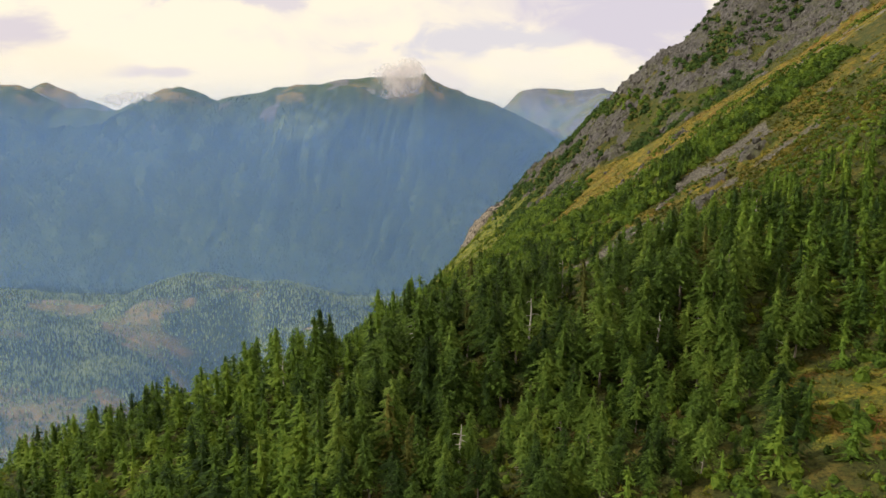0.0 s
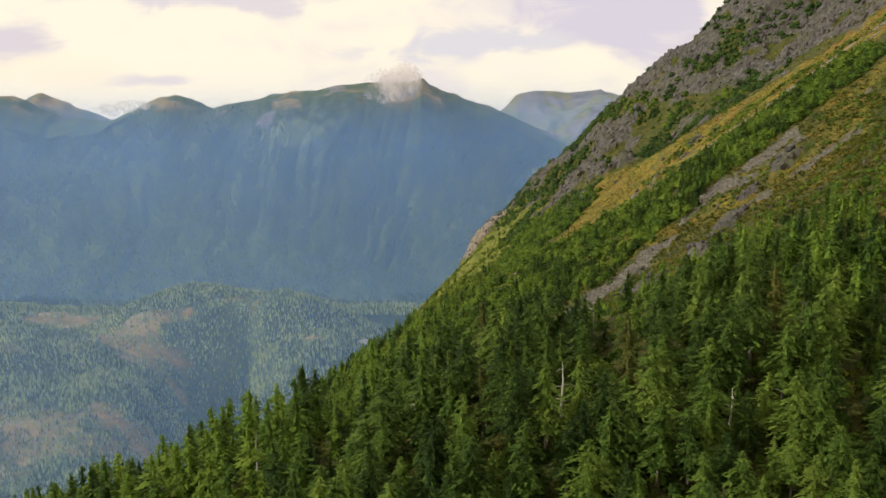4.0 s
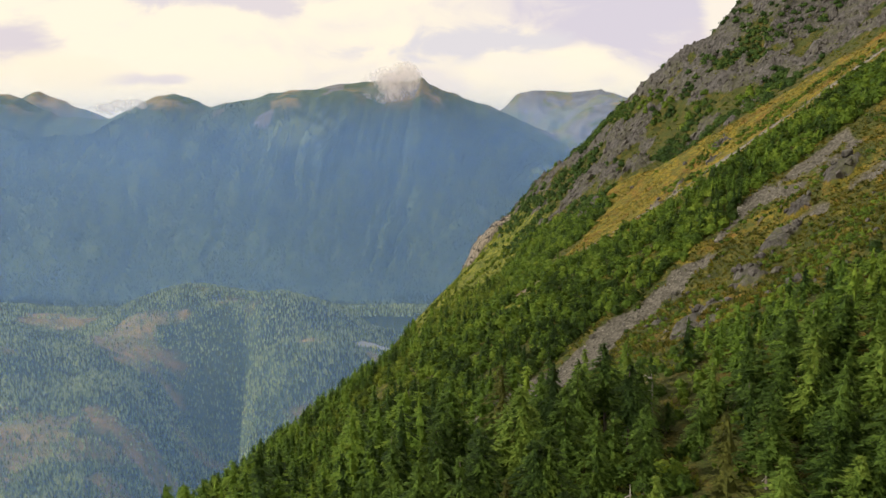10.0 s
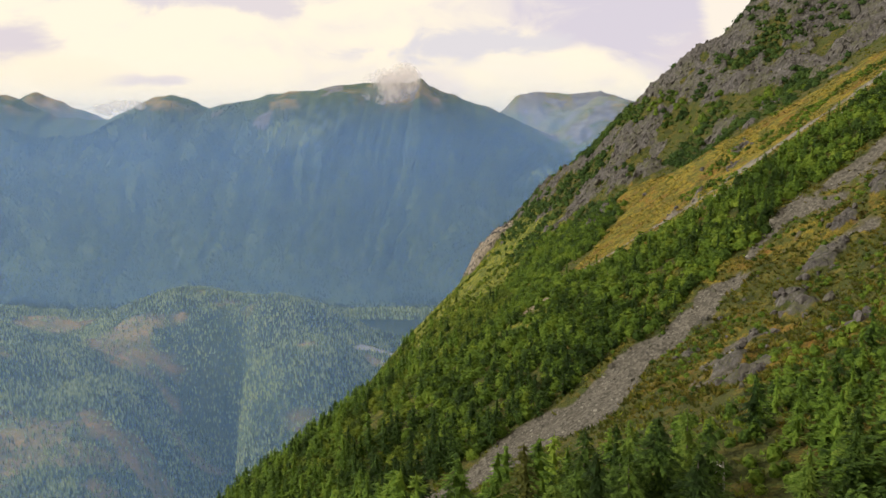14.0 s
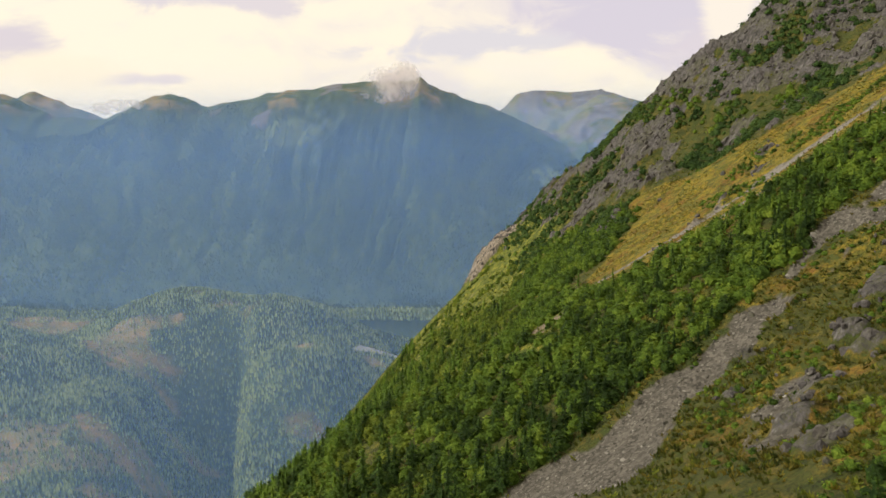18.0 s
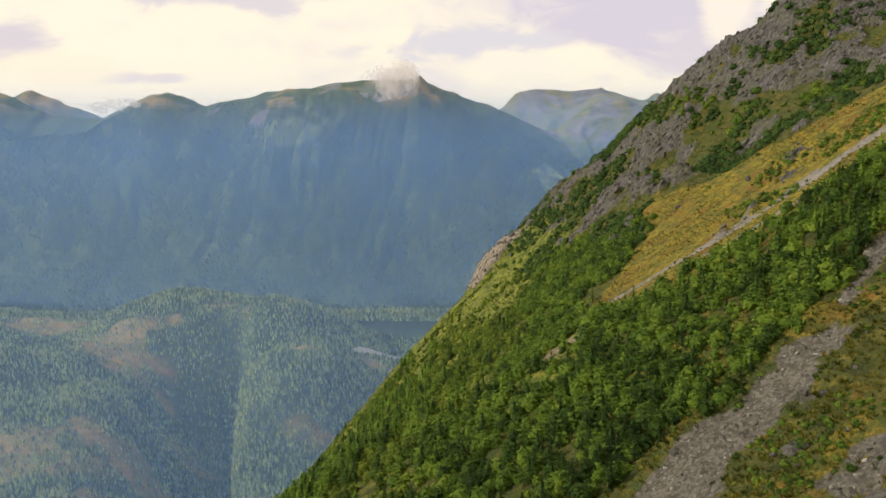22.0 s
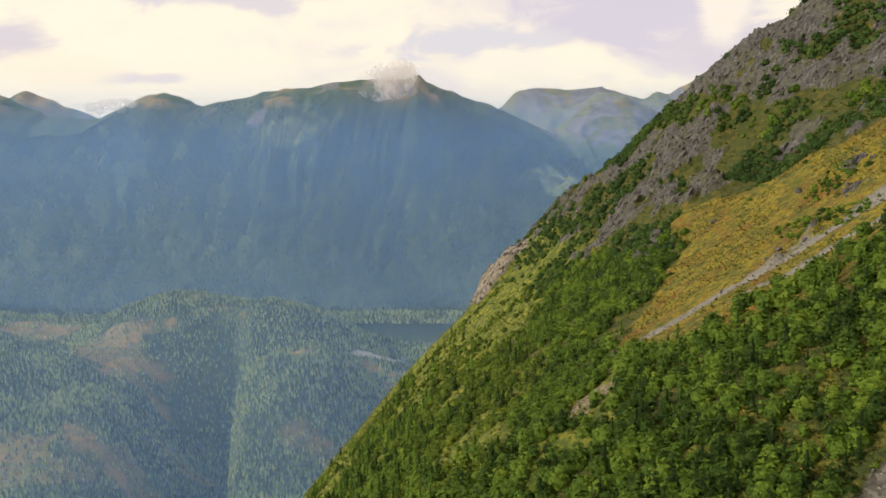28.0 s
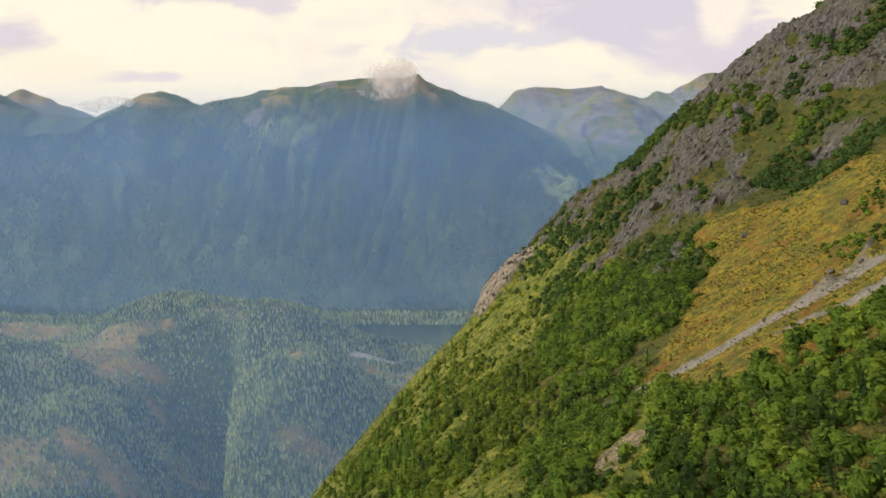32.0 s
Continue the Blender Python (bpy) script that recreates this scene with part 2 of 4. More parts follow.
def hillside_look(t):
    fine, mid, big = tex(t, 0.5, 5, 0.65), tex(t, 3.0, 5, 0.6), tex(t, 18.0, 4, 0.55)
    # low herbs and heath
    herb = ramp(t, mid, (0.34, (0.018, 0.024, 0.005)), (0.50, (0.056, 0.058, 0.009)), (0.64, (0.125, 0.090, 0.016)))
    herb = blend(t, maths(t, "MULTIPLY", big, 0.6), herb, ramp(t, fine, (0.35, (0.027, 0.039, 0.009)), (0.65, (0.078, 0.082, 0.017))))
    # autumn grass
    gold = ramp(t, tex(t, 1.6, 6, 0.7, (0.4, 1, 1)), (0.32, (0.026, 0.040, 0.008)), (0.44, (0.100, 0.098, 0.013)), (0.56, (0.24, 0.175, 0.016)), (0.72, (0.13, 0.120, 0.020)))
    gold = blend(t, edge(t, maths(t, "MULTIPLY", tex(t, 11, 4, 0.55, (0.5, 1, 1)), 0.84), mid, 0.3), gold, ramp(t, fine, (0.3, (0.10, 0.050, 0.012)), (0.7, (0.22, 0.115, 0.018))))
    # yellow-green herbs: lush growth in the glade, painted sunlight on the outer slope
    lush_lit = ramp(t, mid, (0.34, (0.034, 0.054, 0.008)), (0.48, (0.105, 0.128, 0.016)), (0.62, (0.21, 0.195, 0.024)))
    herb = blend(t, edge(t, attr(t, "lush_lit"), mid, 0.6), herb, lush_lit)
    # broken rock
    streak = tex(t, 1.5, 7, 0.75, (1.0, 1.0, 0.28), 0.5)
    rock = ramp(t, streak, (0.32, (0.012, 0.011, 0.011)), (0.45, (0.050, 0.046, 0.044)), (0.56, (0.098, 0.090, 0.087)), (0.70, (0.20, 0.187, 0.180)))
    lichen = edge(t, maths(t, "MULTIPLY", tex(t, 9.0, 5, 0.6), 0.80), fine, 0.35)
    rock = blend(t, lichen, rock, (0.075, 0.078, 0.030))
    # tan over the nose rock: its warm sunlight is put into the colour
    rock = blend(t, maths(t, "MULTIPLY", attr(t, "pale"), 0.6), rock, ramp(t, streak, (0.32, (0.05, 0.042, 0.035)), (0.50, (0.27, 0.22, 0.165)), (0.70, (0.46, 0.39, 0.30))))
    # loose stones
    v = t.nodes.new("ShaderNodeTexVoronoi")
    g = t.nodes.new("ShaderNodeNewGeometry")
    link(t, g.outputs["Position"], v.inputs["Vector"])
    v.inputs["Scale"].default_value = 1.7
    stones = ramp(t, v.outputs["Color"], (0.2, (0.040, 0.037, 0.030)), (0.5, (0.088, 0.080, 0.066)), (0.85, (0.170, 0.155, 0.130)))
    stones = blend(t, 0.35, stones, ramp(t, mid, (0.3, (0.045, 0.040, 0.030)), (0.7, (0.130, 0.115, 0.090))))
    # bare earth
    earth = ramp(t, tex(t, 1.1, 6, 0.75), (0.36, (0.055, 0.042, 0.025)), (0.5, (0.16, 0.125, 0.08)), (0.66, (0.32, 0.26, 0.18)))
    c = blend(t, edge(t, attr(t, "gold"), mid, 0.5), herb, gold)
    speck = ramp(t, tex(t, 0.45, 4, 0.75), (0.34, (0.30, 0.32, 0.28)), (0.50, (0.95, 0.95, 0.95)), (0.66, (1.45, 1.40, 1.25)))
    c = blend(t, 1.0, c, speck, "MULTIPLY")
    c = blend(t, edge(t, maths(t, "MULTIPLY", tex(t, 6.5, 4, 0.6), 0.82), fine, 0.3), c, ramp(t, fine, (0.3, (0.018, 0.032, 0.007)), (0.7, (0.060, 0.080, 0.016))))
    c = blend(t, edge(t, attr(t, "earth"), mid), c, earth)
    stones = blend(t, attr(t, "pale"), stones, blend(t, 0.3, stones, (0.42, 0.39, 0.34)))
    c = blend(t, edge(t, attr(t, "scree"), mid, 0.35), c, stones)
    c = blend(t, edge(t, attr(t, "rock"), streak, 0.2), c, rock)
    h = maths(t, "ADD", maths(t, "MULTIPLY", fine, 0.9), maths(t, "MULTIPLY", streak, 1.4))
    return surface(t, c, 0.92, h, 0.5, 0.8)


def valley_look(t):
    mid = tex(t, 30, 5, 0.6)
    streak = tex(t, 30, 6, 0.7, (1.0, 0.30, 0.30), 0.4)
    forest = ramp(t, streak, (0.30, (0.032, 0.048, 0.024)), (0.48, (0.062, 0.084, 0.040)), (0.62, (0.095, 0.117, 0.056)), (0.8, (0.150, 0.165, 0.080)))
    forest = blend(t, attr(t, "lush_lit"), forest, ramp(t, mid, (0.3, (0.12, 0.16, 0.05)), (0.7, (0.30, 0.32, 0.11))))
    bog = ramp(t, tex(t, 38, 7, 0.72, (0.4, 1, 1), 0.6), (0.32, (0.11, 0.13, 0.040)), (0.46, (0.24, 0.18, 0.070)), (0.56, (0.33, 0.20, 0.085)), (0.68, (0.15, 0.165, 0.050)))
    c = blend(t, edge(t, attr(t, "gold"), tex(t, 34, 6, 0.7, (0.5, 1, 1), 0.8), 0.45), forest, bog)
    rock = ramp(t, tex(t, 40, 6, 0.65), (0.3, (0.09, 0.085, 0.08)), (0.7, (0.22, 0.20, 0.18)))
    c = blend(t, edge(t, attr(t, "rock"), mid, 0.5), c, rock)
    c = blend(t, edge(t, attr(t, "scree"), mid, 0.3), c, (0.36, 0.35, 0.32))
    return surface(t, c, 0.95, mid, 6.0, 0.5, 0.1)


HILL = material("hillside", hillside_look)
VALLEY = material("valley_floor", valley_look)


# ---------------------------------------------------------------- what grows where on the hillside
def band(v, lo, hi, soft):
    return smooth(lo - soft, lo + soft, v) * smooth(hi + soft, hi - soft, v)


CHUTE_X, CHUTE_Y, CHUTE_W = [-60, 0, 16, 27, 38, 50, 61, 86, 130, 190], [196, 204, 207, 210, 219, 224, 231, 246, 249, 256], [9, 11, 12, 13, 10, 7, 6, 7, 6, 4]
STRIP_X, STRIP_Y = [34, 39, 53, 69, 86, 120, 170], [325, 322, 317, 316, 314, 311, 306]
SPUR_X, SPUR_Y = [-120, -60, -10, 0, 16, 25, 32, 45, 60, 75, 95, 120, 200], [170, 192, 178, 157, 149, 145, 147, 154, 156, 149, 140, 128, 112]
CLIFF_X, CLIFF_Y = [30, 39, 59, 84, 91, 113, 118, 150, 220], [520, 483, 440, 437, 401, 397, 366, 346, 325]
GOLD_Y, GOLD_X = [270, 290, 322, 338, 365, 390, 440, 470], [80, 50, 40, 50, 68, 76, 96, 115]


def zones(x, y):
    """Shares of rock, autumn grass, loose stones, bare earth and thicket at places on the hillside."""
    n1, n2, n3 = fbm(x, y, 26, 4, 5) - 0.5, fbm(x, y, 9, 3, 8) - 0.5, fbm(x, y, 14, 4, 3) - 0.5
    # loose stones: the broad chute and a narrow strip higher up
    chute = np.abs(y - np.interp(x, CHUTE_X, CHUTE_Y) + 10 * n2 + 10 * n3) / np.interp(x, CHUTE_X, CHUTE_W)
    scree = smooth(1.25, 0.7, chute) * (1 - 0.9 * smooth(44, 66, x) * smooth(-0.12, 0.06, n2 + 0.5 * n3))
    strip = np.abs(y - np.interp(x, STRIP_X, STRIP_Y) + 6 * n2 + 5 * n3)
    scree = np.maximum(scree, smooth(3.8, 1.2, strip + 5 * n2 - 1.5 * smooth(60, 90, x)) * smooth(29, 34, x) * (0.55 + 0.45 * smooth(-0.15, 0.1, n3)))
    strip2 = np.abs(y - np.interp(x, [55, 72, 95, 150], [309, 303, 297, 290]) + 3 * n2)
    scree = np.maximum(scree, smooth(2.6, 1.2, strip2) * smooth(58, 68, x))
    scree = np.maximum(scree, smooth(0.16, 0.24, n3) * band(y, 170, 226, 8) * smooth(28, 45, x) * 0.9)
    # crags
    base = np.interp(x, CLIFF_X, CLIFF_Y)
    over = y - base + 16 * n2
    shelf = x - np.interp(y, [350, 380, 411, 428, 459, 492, 560], [160, 143, 133, 123, 113, 99, 70])
    ledge = smooth(0.50, 0.60, fbm(x, y, 24, 4, 77))
    low = smooth(-3, 5, over) * smooth(3, -5, shelf + 12 * n2) * smooth(-0.12, 0.0, n3 + 0.4 * n2) * smooth(36, 56, x + 70 * n3) * (1 - 0.7 * ledge)
    high = smooth(10, 16, shelf + 8 * n2) * smooth(-20, 10, over) * smooth(-0.10, 0.0, n1 + 0.6 * n2) * (1 - 0.3 * ledge)
    nose = smooth(1.15, 0.85, ((x - 28) / 17.0) ** 2 + ((y - 548) / 20.0) ** 2 + 1.6 * n2)
    knobs = smooth(0.20, 0.27, n3 + 0.25 * n2) * band(y, 380, 470, 20) * smooth(25, 50, x) * 0.9
    gaps = smooth(0.04, 0.14, fbm(x * 0.8 + 0.5 * y, y * 0.7 - 0.5 * x, 19, 4, 171) - 0.5)
    rock = np.clip(low * (1 - 0.80 * gaps) + high * (1 - 0.40 * gaps) + nose + knobs, 0, 1)
    spur_rock = sum(smooth(1.2, 0.6, ((x - a) / r) ** 2 + ((y - b) / (r * 0.8)) ** 2 + 2.2 * n2) for a, b, r in OUTCROPS)
    rock = np.maximum(rock, np.clip(spur_rock, 0, 1))
    # autumn grass, and herbs between
    gold = smooth(-3, 4, x - np.interp(y, GOLD_Y, GOLD_X) + 10 * n2) * smooth(4, -6, over) * smooth(278, 290, y)
    gold = np.maximum(gold, 0.55 * smooth(-0.14, 0.06, n3) * smooth(24, 40, x) * band(y, 120, 262, 8))
    gold = np.maximum(gold, 0.55 * smooth(1.2, 0.7, ((x - 45) / 8.0) ** 2 + ((y - 74) / 11.0) ** 2 + 3 * n2))
    earth = smooth(1.2, 0.5, ((x - 31) / 6.0) ** 2 + ((y - 294 - 0.6 * (x - 31)) / 3.2) ** 2 + 8 * n2 + 4 * n3)
    earth = np.maximum(earth * smooth(-0.42, -0.16, n2), 0.5 * smooth(0.22, 0.30, n3) * smooth(-10, 20, x) * band(y, 330, 500, 10) * smooth(60, 40, x))
    # thicket: the belt beyond the chute, and the lower slopes
    belt = smooth(2, 8, y - np.interp(x, CHUTE_X, CHUTE_Y) - np.interp(x, CHUTE_X, CHUTE_W) * 0.8) * smooth(300, 288, y - 4 * n2)
    lower = smooth(290, 300, y) * smooth(4, -4, x - np.interp(y, GOLD_Y, GOLD_X) + 10 * n2) * smooth(6, -4, over)
    shelf_bush = band(shelf, -1, 14, 3) * smooth(0, 10, over) * smooth(-0.12, 0.0, n3)
    thicket = np.clip(belt + lower * smooth(-0.16, -0.04, n1 + 0.4 * n2) + shelf_bush, 0, 1) * (1 - rock) * (1 - scree) * (1 - earth)
    clearing = smooth(1.3, 0.6, ((x - 26 - 0.5 * (y - 284)) / 9.0) ** 2 + ((y - 284) / 17.0) ** 2 + 3 * n2)
    thicket = thicket * (1 - 0.75 * clearing) * (1 - 0.18 * smooth(424, 452, y) * smooth(75, 50, x))
    # lush glade and spur growth, plus sunlight painted on outer slope and clearing
    lush_lit = np.clip(smooth(415, 440, y) * smooth(75, 45, x) + smooth(30, 0, x) * smooth(250, 320, y) + 0.9 * smooth(1.3, 0.6, ((x - 43) / 9.0) ** 2 + ((y - 76) / 12.0) ** 2 + 2 * n2) + 0.25 * smooth(24, 40, x) * band(y, 130, 262, 8) + clearing + 0.15 * thicket, 0, 1)
    # pale: stones of the upper strips, and the painted sunlight on the nose
    return dict(rock=rock, gold=gold, scree=scree, earth=earth, thicket=thicket, lush_lit=lush_lit, pale=np.maximum(smooth(275, 285, y) * scree, nose))


OUTCROPS = [(52, 192, 2.6), (64, 197, 3.2), (57, 170, 3.6), (42, 170, 3.4), (44, 181, 3), (47, 208, 2), (66, 207, 2.6), (76, 217, 3.4), (55, 199, 2),
            (55, 221, 2), (80, 219, 2.6), (88, 229, 2.6), (100, 232, 3.6), (104, 330, 3.4), (112, 345, 3), (88, 318, 2.6), (78, 318, 2.2)]


def relief(x, y, w):
    """Fine relief of the hillside above its plain form."""
    tread = 1.2 * w["gold"] * (ridged(x * 0.35, y, 3.2, 3, 29) - 0.5)
    spur = band(y, 140, 262, 8) * smooth(25, 40, x)
    bumps = tread + spur * (2.6 * (ridged(x, y * 0.8, 8, 3, 143) - 0.5) + 0.8 * (fbm(x, y, 2.6, 2, 145) - 0.5)) + 1.4 * (fbm(x, y, 16, 4, 12) - 0.5) + 0.5 * (fbm(x, y, 3.5, 3, 14) - 0.5)
    crag = 11.0 * (ridged(x * 0.9 + y * 0.5, y * 0.8 - x * 0.3, 24, 5, 21) - 0.62) + 4.5 * (ridged(x - y * 0.4, y, 6.5, 4, 25) - 0.5)
    knob = 0.3 * smooth(0.2, 0.9, w["rock"]) * smooth(300, 240, y)
    return bumps + w["rock"] * (crag * (0.45 + 0.55 * smooth(260, 340, y)) + 1.5) + knob - 0.8 * w["scree"]


def ground_height(x, y):
    """The height of the ground, fine relief included, on the near hillside."""
    x, y = np.asarray(x, float), np.asarray(y, float)
    return land(x, y) + relief(x, y, zones(x, y))


def sheet(xs, ys, height):
    gx, gy = np.meshgrid(xs, ys)
    z = height(gx, gy)
    verts = np.stack([gx, gy, z], -1).reshape(-1, 3)
    n, m = len(xs), len(ys)
    k = (np.arange(m - 1)[:, None] * n + np.arange(n - 1)).reshape(-1)
    quads = np.stack([k, k + 1, k + n + 1, k + n], -1)
    return verts, quads


def mesh_of(name, verts, faces, mats, which=None, smooth_shade=True):
    """A mesh from arrays of corners and of equal-sided faces."""
    verts, faces = np.asarray(verts, np.float32), np.asarray(faces, np.int32)
    me = bpy.data.meshes.new(name)
    me.vertices.add(len(verts))
    me.vertices.foreach_set("co", verts.reshape(-1))
    side = faces.shape[1]
    me.loops.add(faces.size)
    me.loops.foreach_set("vertex_index", faces.reshape(-1))
    me.polygons.add(len(faces))
    me.polygons.foreach_set("loop_start", np.arange(0, faces.size, side, dtype=np.int32))
    for m in mats:
        me.materials.append(m)
    if which is not None:
        me.polygons.foreach_set("material_index", np.asarray(which, np.int32))
    me.polygons.foreach_set("use_smooth", np.full(len(faces), smooth_shade))
    me.update(calc_edges=True)
    return me


def set_shares(me, shares):
    for name, values in shares.items():
        a = me.attributes.new(name, "FLOAT", "POINT")
        a.data.foreach_set("value", np.asarray(values, np.float32).reshape(-1))


NEAR_X, NEAR_Y = (-125.0, 330.0), (-30.0, 650.0)


def far_height(x, y):
    inside = (smooth(NEAR_X[0], NEAR_X[0] + 25, x) * smooth(NEAR_X[1], NEAR_X[1] - 25, x)
              * smooth(NEAR_Y[0], NEAR_Y[0] + 25, y) * smooth(NEAR_Y[1], NEAR_Y[1] - 25, y))
    return land(x, y) - 9 * inside


BOGS = [(-930, 2160, 190, 75), (-880, 2060, 130, 30), (-940, 1830, 150, 28), (-720, 1660, 110, 40), (-350, 1850, 75, 55), (-300, 1750, 60, 25), (-1300, 2400, 160, 60), (-650, 1960, 120, 22)]


def valley_zones(x, y):
    z = far_form(x, y)
    n = fbm(x, y, 260, 4, 81)
    hill = smooth(2650, 2500, y)
    gold = 0.50 * hill * smooth(0.50, 0.70, n + 0.4 * (fbm(x * 0.5, y, 60, 3, 85) - 0.5))
    for cx, cy, rx, ry in BOGS:
        q = ((x - cx) / rx) ** 2 + ((y - cy) / ry) ** 2 + 5.0 * (fbm(x * 0.5, y, 70, 4, 89) - 0.5)
        gold = np.maximum(gold, 0.54 * smooth(1.9, 0.1, q))
    gold = gold + (1 - hill) * smooth(700, 900, z) * smooth(0.34, 0.62, fbm(x, y, 200, 5, 83)) * 0.56
    rock = smooth(2650, 2900, y) * smooth(0.62, 0.72, fbm(x, y * 0.6, 150, 4, 87)) * smooth(500, 850, z) * 0.8
    # bright green openings on the far wall; the eastern one has sunlight painted in
    glade = smooth(1.3, 0.2, ((x - 620) / 150) ** 2 + ((y - 3670) / 130) ** 2 + 3 * (fbm(x, y, 60, 3, 93) - 0.5))
    glade = np.maximum(glade, 0.5 * smooth(1.2, 0.2, ((x + 700) / 170) ** 2 + ((y - 3640) / 130) ** 2 + 4 * (fbm(x, y, 70, 3, 94) - 0.5)))
    dome = smooth(700, 500, np.hypot(x - 1050, y - 4640))
    rock = np.maximum(rock, dome * smooth(0.45, 0.6, fbm(x, y, 90, 4, 96)))
    gold = np.maximum(gold, dome * 0.42)
    river = band(y - 0.39 * (x + 120), 2240, 2262, 6) * band(x, -275, -120, 14)
    return dict(gold=gold, rock=rock, scree=river, earth=0 * z, lush_lit=np.maximum(glade, 0.25 * dome), pale=0 * z)


def build_ground():
    v1, f1 = sheet(np.arange(NEAR_X[0], NEAR_X[1], 1.35), np.arange(NEAR_Y[0], NEAR_Y[1], 1.35), ground_height)
    xs = np.concatenate([np.arange(-3500, -1800, 20), np.arange(-1800, 900, 12), np.arange(900, 2600, 28)])
    ys = np.concatenate([np.arange(-500, 900, 25), np.arange(900, 2600, 12), np.arange(2600, 4980, 16)])
    v2, f2 = sheet(xs, ys, far_height)
    which = np.concatenate([np.zeros(len(f1)), np.where(hill_form(v2[f2[:, 0], 0], v2[f2[:, 0], 1]) > v2[f2[:, 0], 2] - 30, 0, 1)])
    me = mesh_of("ground", np.concatenate([v1, v2]), np.concatenate([f1, f2 + len(v1)]), [HILL, VALLEY], which)
    za, zb = zones(v1[:, 0], v1[:, 1]), valley_zones(v2[:, 0], v2[:, 1])
    set_shares(me, {k: np.concatenate([za[k], zb[k]]) for k in ("rock", "gold", "scree", "earth", "lush_lit", "pale")})
    tagged(new("ground", me), "steep mountainside of rock, autumn grass and scree above a forested valley", "ground", kind="structure")


build_ground()

# ---------------------------------------------------------------- foliage, bark and stone
def leaf_look(dark, mid, light, through_light=0.35, by_object=False, grain=0.42, shares=(0.16, 0.30, 0.16, 0.38)):
    """Foliage: each plant has a tone of its own, broken up by clumps and by fine dark flecks that paint the shade
    between sprays into the colour.
    """
    def build(t):
        if by_object:
            o = t.nodes.new("ShaderNodeObjectInfo")
            pick = o.outputs["Random"]
        else:
            pick = attr(t, "tone")
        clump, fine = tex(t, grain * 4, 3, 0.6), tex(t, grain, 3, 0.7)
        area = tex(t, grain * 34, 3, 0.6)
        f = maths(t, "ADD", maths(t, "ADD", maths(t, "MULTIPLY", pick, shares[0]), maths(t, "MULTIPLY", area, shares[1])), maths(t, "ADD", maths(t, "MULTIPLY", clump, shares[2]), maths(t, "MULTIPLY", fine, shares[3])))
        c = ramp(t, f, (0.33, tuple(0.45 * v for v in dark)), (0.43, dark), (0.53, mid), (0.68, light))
        a = surface(t, c, 0.7, fine, grain * 0.9, 1.0, specular=0.15)
        b = node(t, "ShaderNodeBsdfTranslucent")
        link(t, blend(t, 0.4, c, light), b.inputs["Color"])
        m = node(t, "ShaderNodeMixShader", Fac=through_light)
        link(t, a, m.inputs[1])
        link(t, b.outputs[0], m.inputs[2])
        return m.outputs[0]
    return build


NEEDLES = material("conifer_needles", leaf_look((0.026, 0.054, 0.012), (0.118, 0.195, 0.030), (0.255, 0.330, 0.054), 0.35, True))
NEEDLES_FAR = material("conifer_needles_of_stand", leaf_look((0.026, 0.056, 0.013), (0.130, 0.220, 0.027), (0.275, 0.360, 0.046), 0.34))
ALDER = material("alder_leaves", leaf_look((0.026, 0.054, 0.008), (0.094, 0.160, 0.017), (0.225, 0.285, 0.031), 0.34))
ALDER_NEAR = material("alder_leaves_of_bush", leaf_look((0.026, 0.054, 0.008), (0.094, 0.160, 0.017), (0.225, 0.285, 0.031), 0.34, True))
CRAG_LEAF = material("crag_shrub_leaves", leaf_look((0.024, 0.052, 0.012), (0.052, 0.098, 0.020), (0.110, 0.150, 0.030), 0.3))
# Alder leaves once more, with the outer slope's sunlight put into the colour.
ALDER_LIT = material("lit_alder_leaves", leaf_look((0.036, 0.064, 0.009), (0.118, 0.168, 0.018), (0.265, 0.295, 0.034), 0.35))
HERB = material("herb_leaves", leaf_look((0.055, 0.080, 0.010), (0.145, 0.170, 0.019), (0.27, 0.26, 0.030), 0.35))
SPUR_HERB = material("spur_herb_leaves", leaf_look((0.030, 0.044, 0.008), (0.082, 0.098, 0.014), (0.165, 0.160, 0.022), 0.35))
STRAW = material("autumn_grass", leaf_look((0.080, 0.076, 0.013), (0.165, 0.138, 0.020), (0.26, 0.205, 0.030), 0.4))
RUSTY = material("yellowing_needles", leaf_look((0.060, 0.070, 0.015), (0.125, 0.130, 0.025), (0.20, 0.185, 0.038), 0.3, True))
# Paler than real needles: the sunlit forest's brightness is put into this colour.
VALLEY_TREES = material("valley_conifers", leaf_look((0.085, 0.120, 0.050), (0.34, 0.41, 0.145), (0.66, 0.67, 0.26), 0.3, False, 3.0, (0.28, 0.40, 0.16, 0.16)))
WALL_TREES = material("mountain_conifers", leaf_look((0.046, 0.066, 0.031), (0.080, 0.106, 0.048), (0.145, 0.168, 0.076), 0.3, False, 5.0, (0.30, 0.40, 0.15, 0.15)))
BARK = material("bark", lambda t: surface(t, ramp(t, tex(t, 0.3, 5, 0.6, (1, 1, 0.2)), (0.3, (0.09, 0.07, 0.055)), (0.7, (0.27, 0.23, 0.19))), 0.95, tex(t, 0.12, 4), 0.05))
DEADWOOD = material("bleached_wood", lambda t: surface(t, ramp(t, tex(t, 0.25, 4), (0.3, (0.30, 0.27, 0.24)), (0.7, (0.52, 0.48, 0.43))), 0.9))


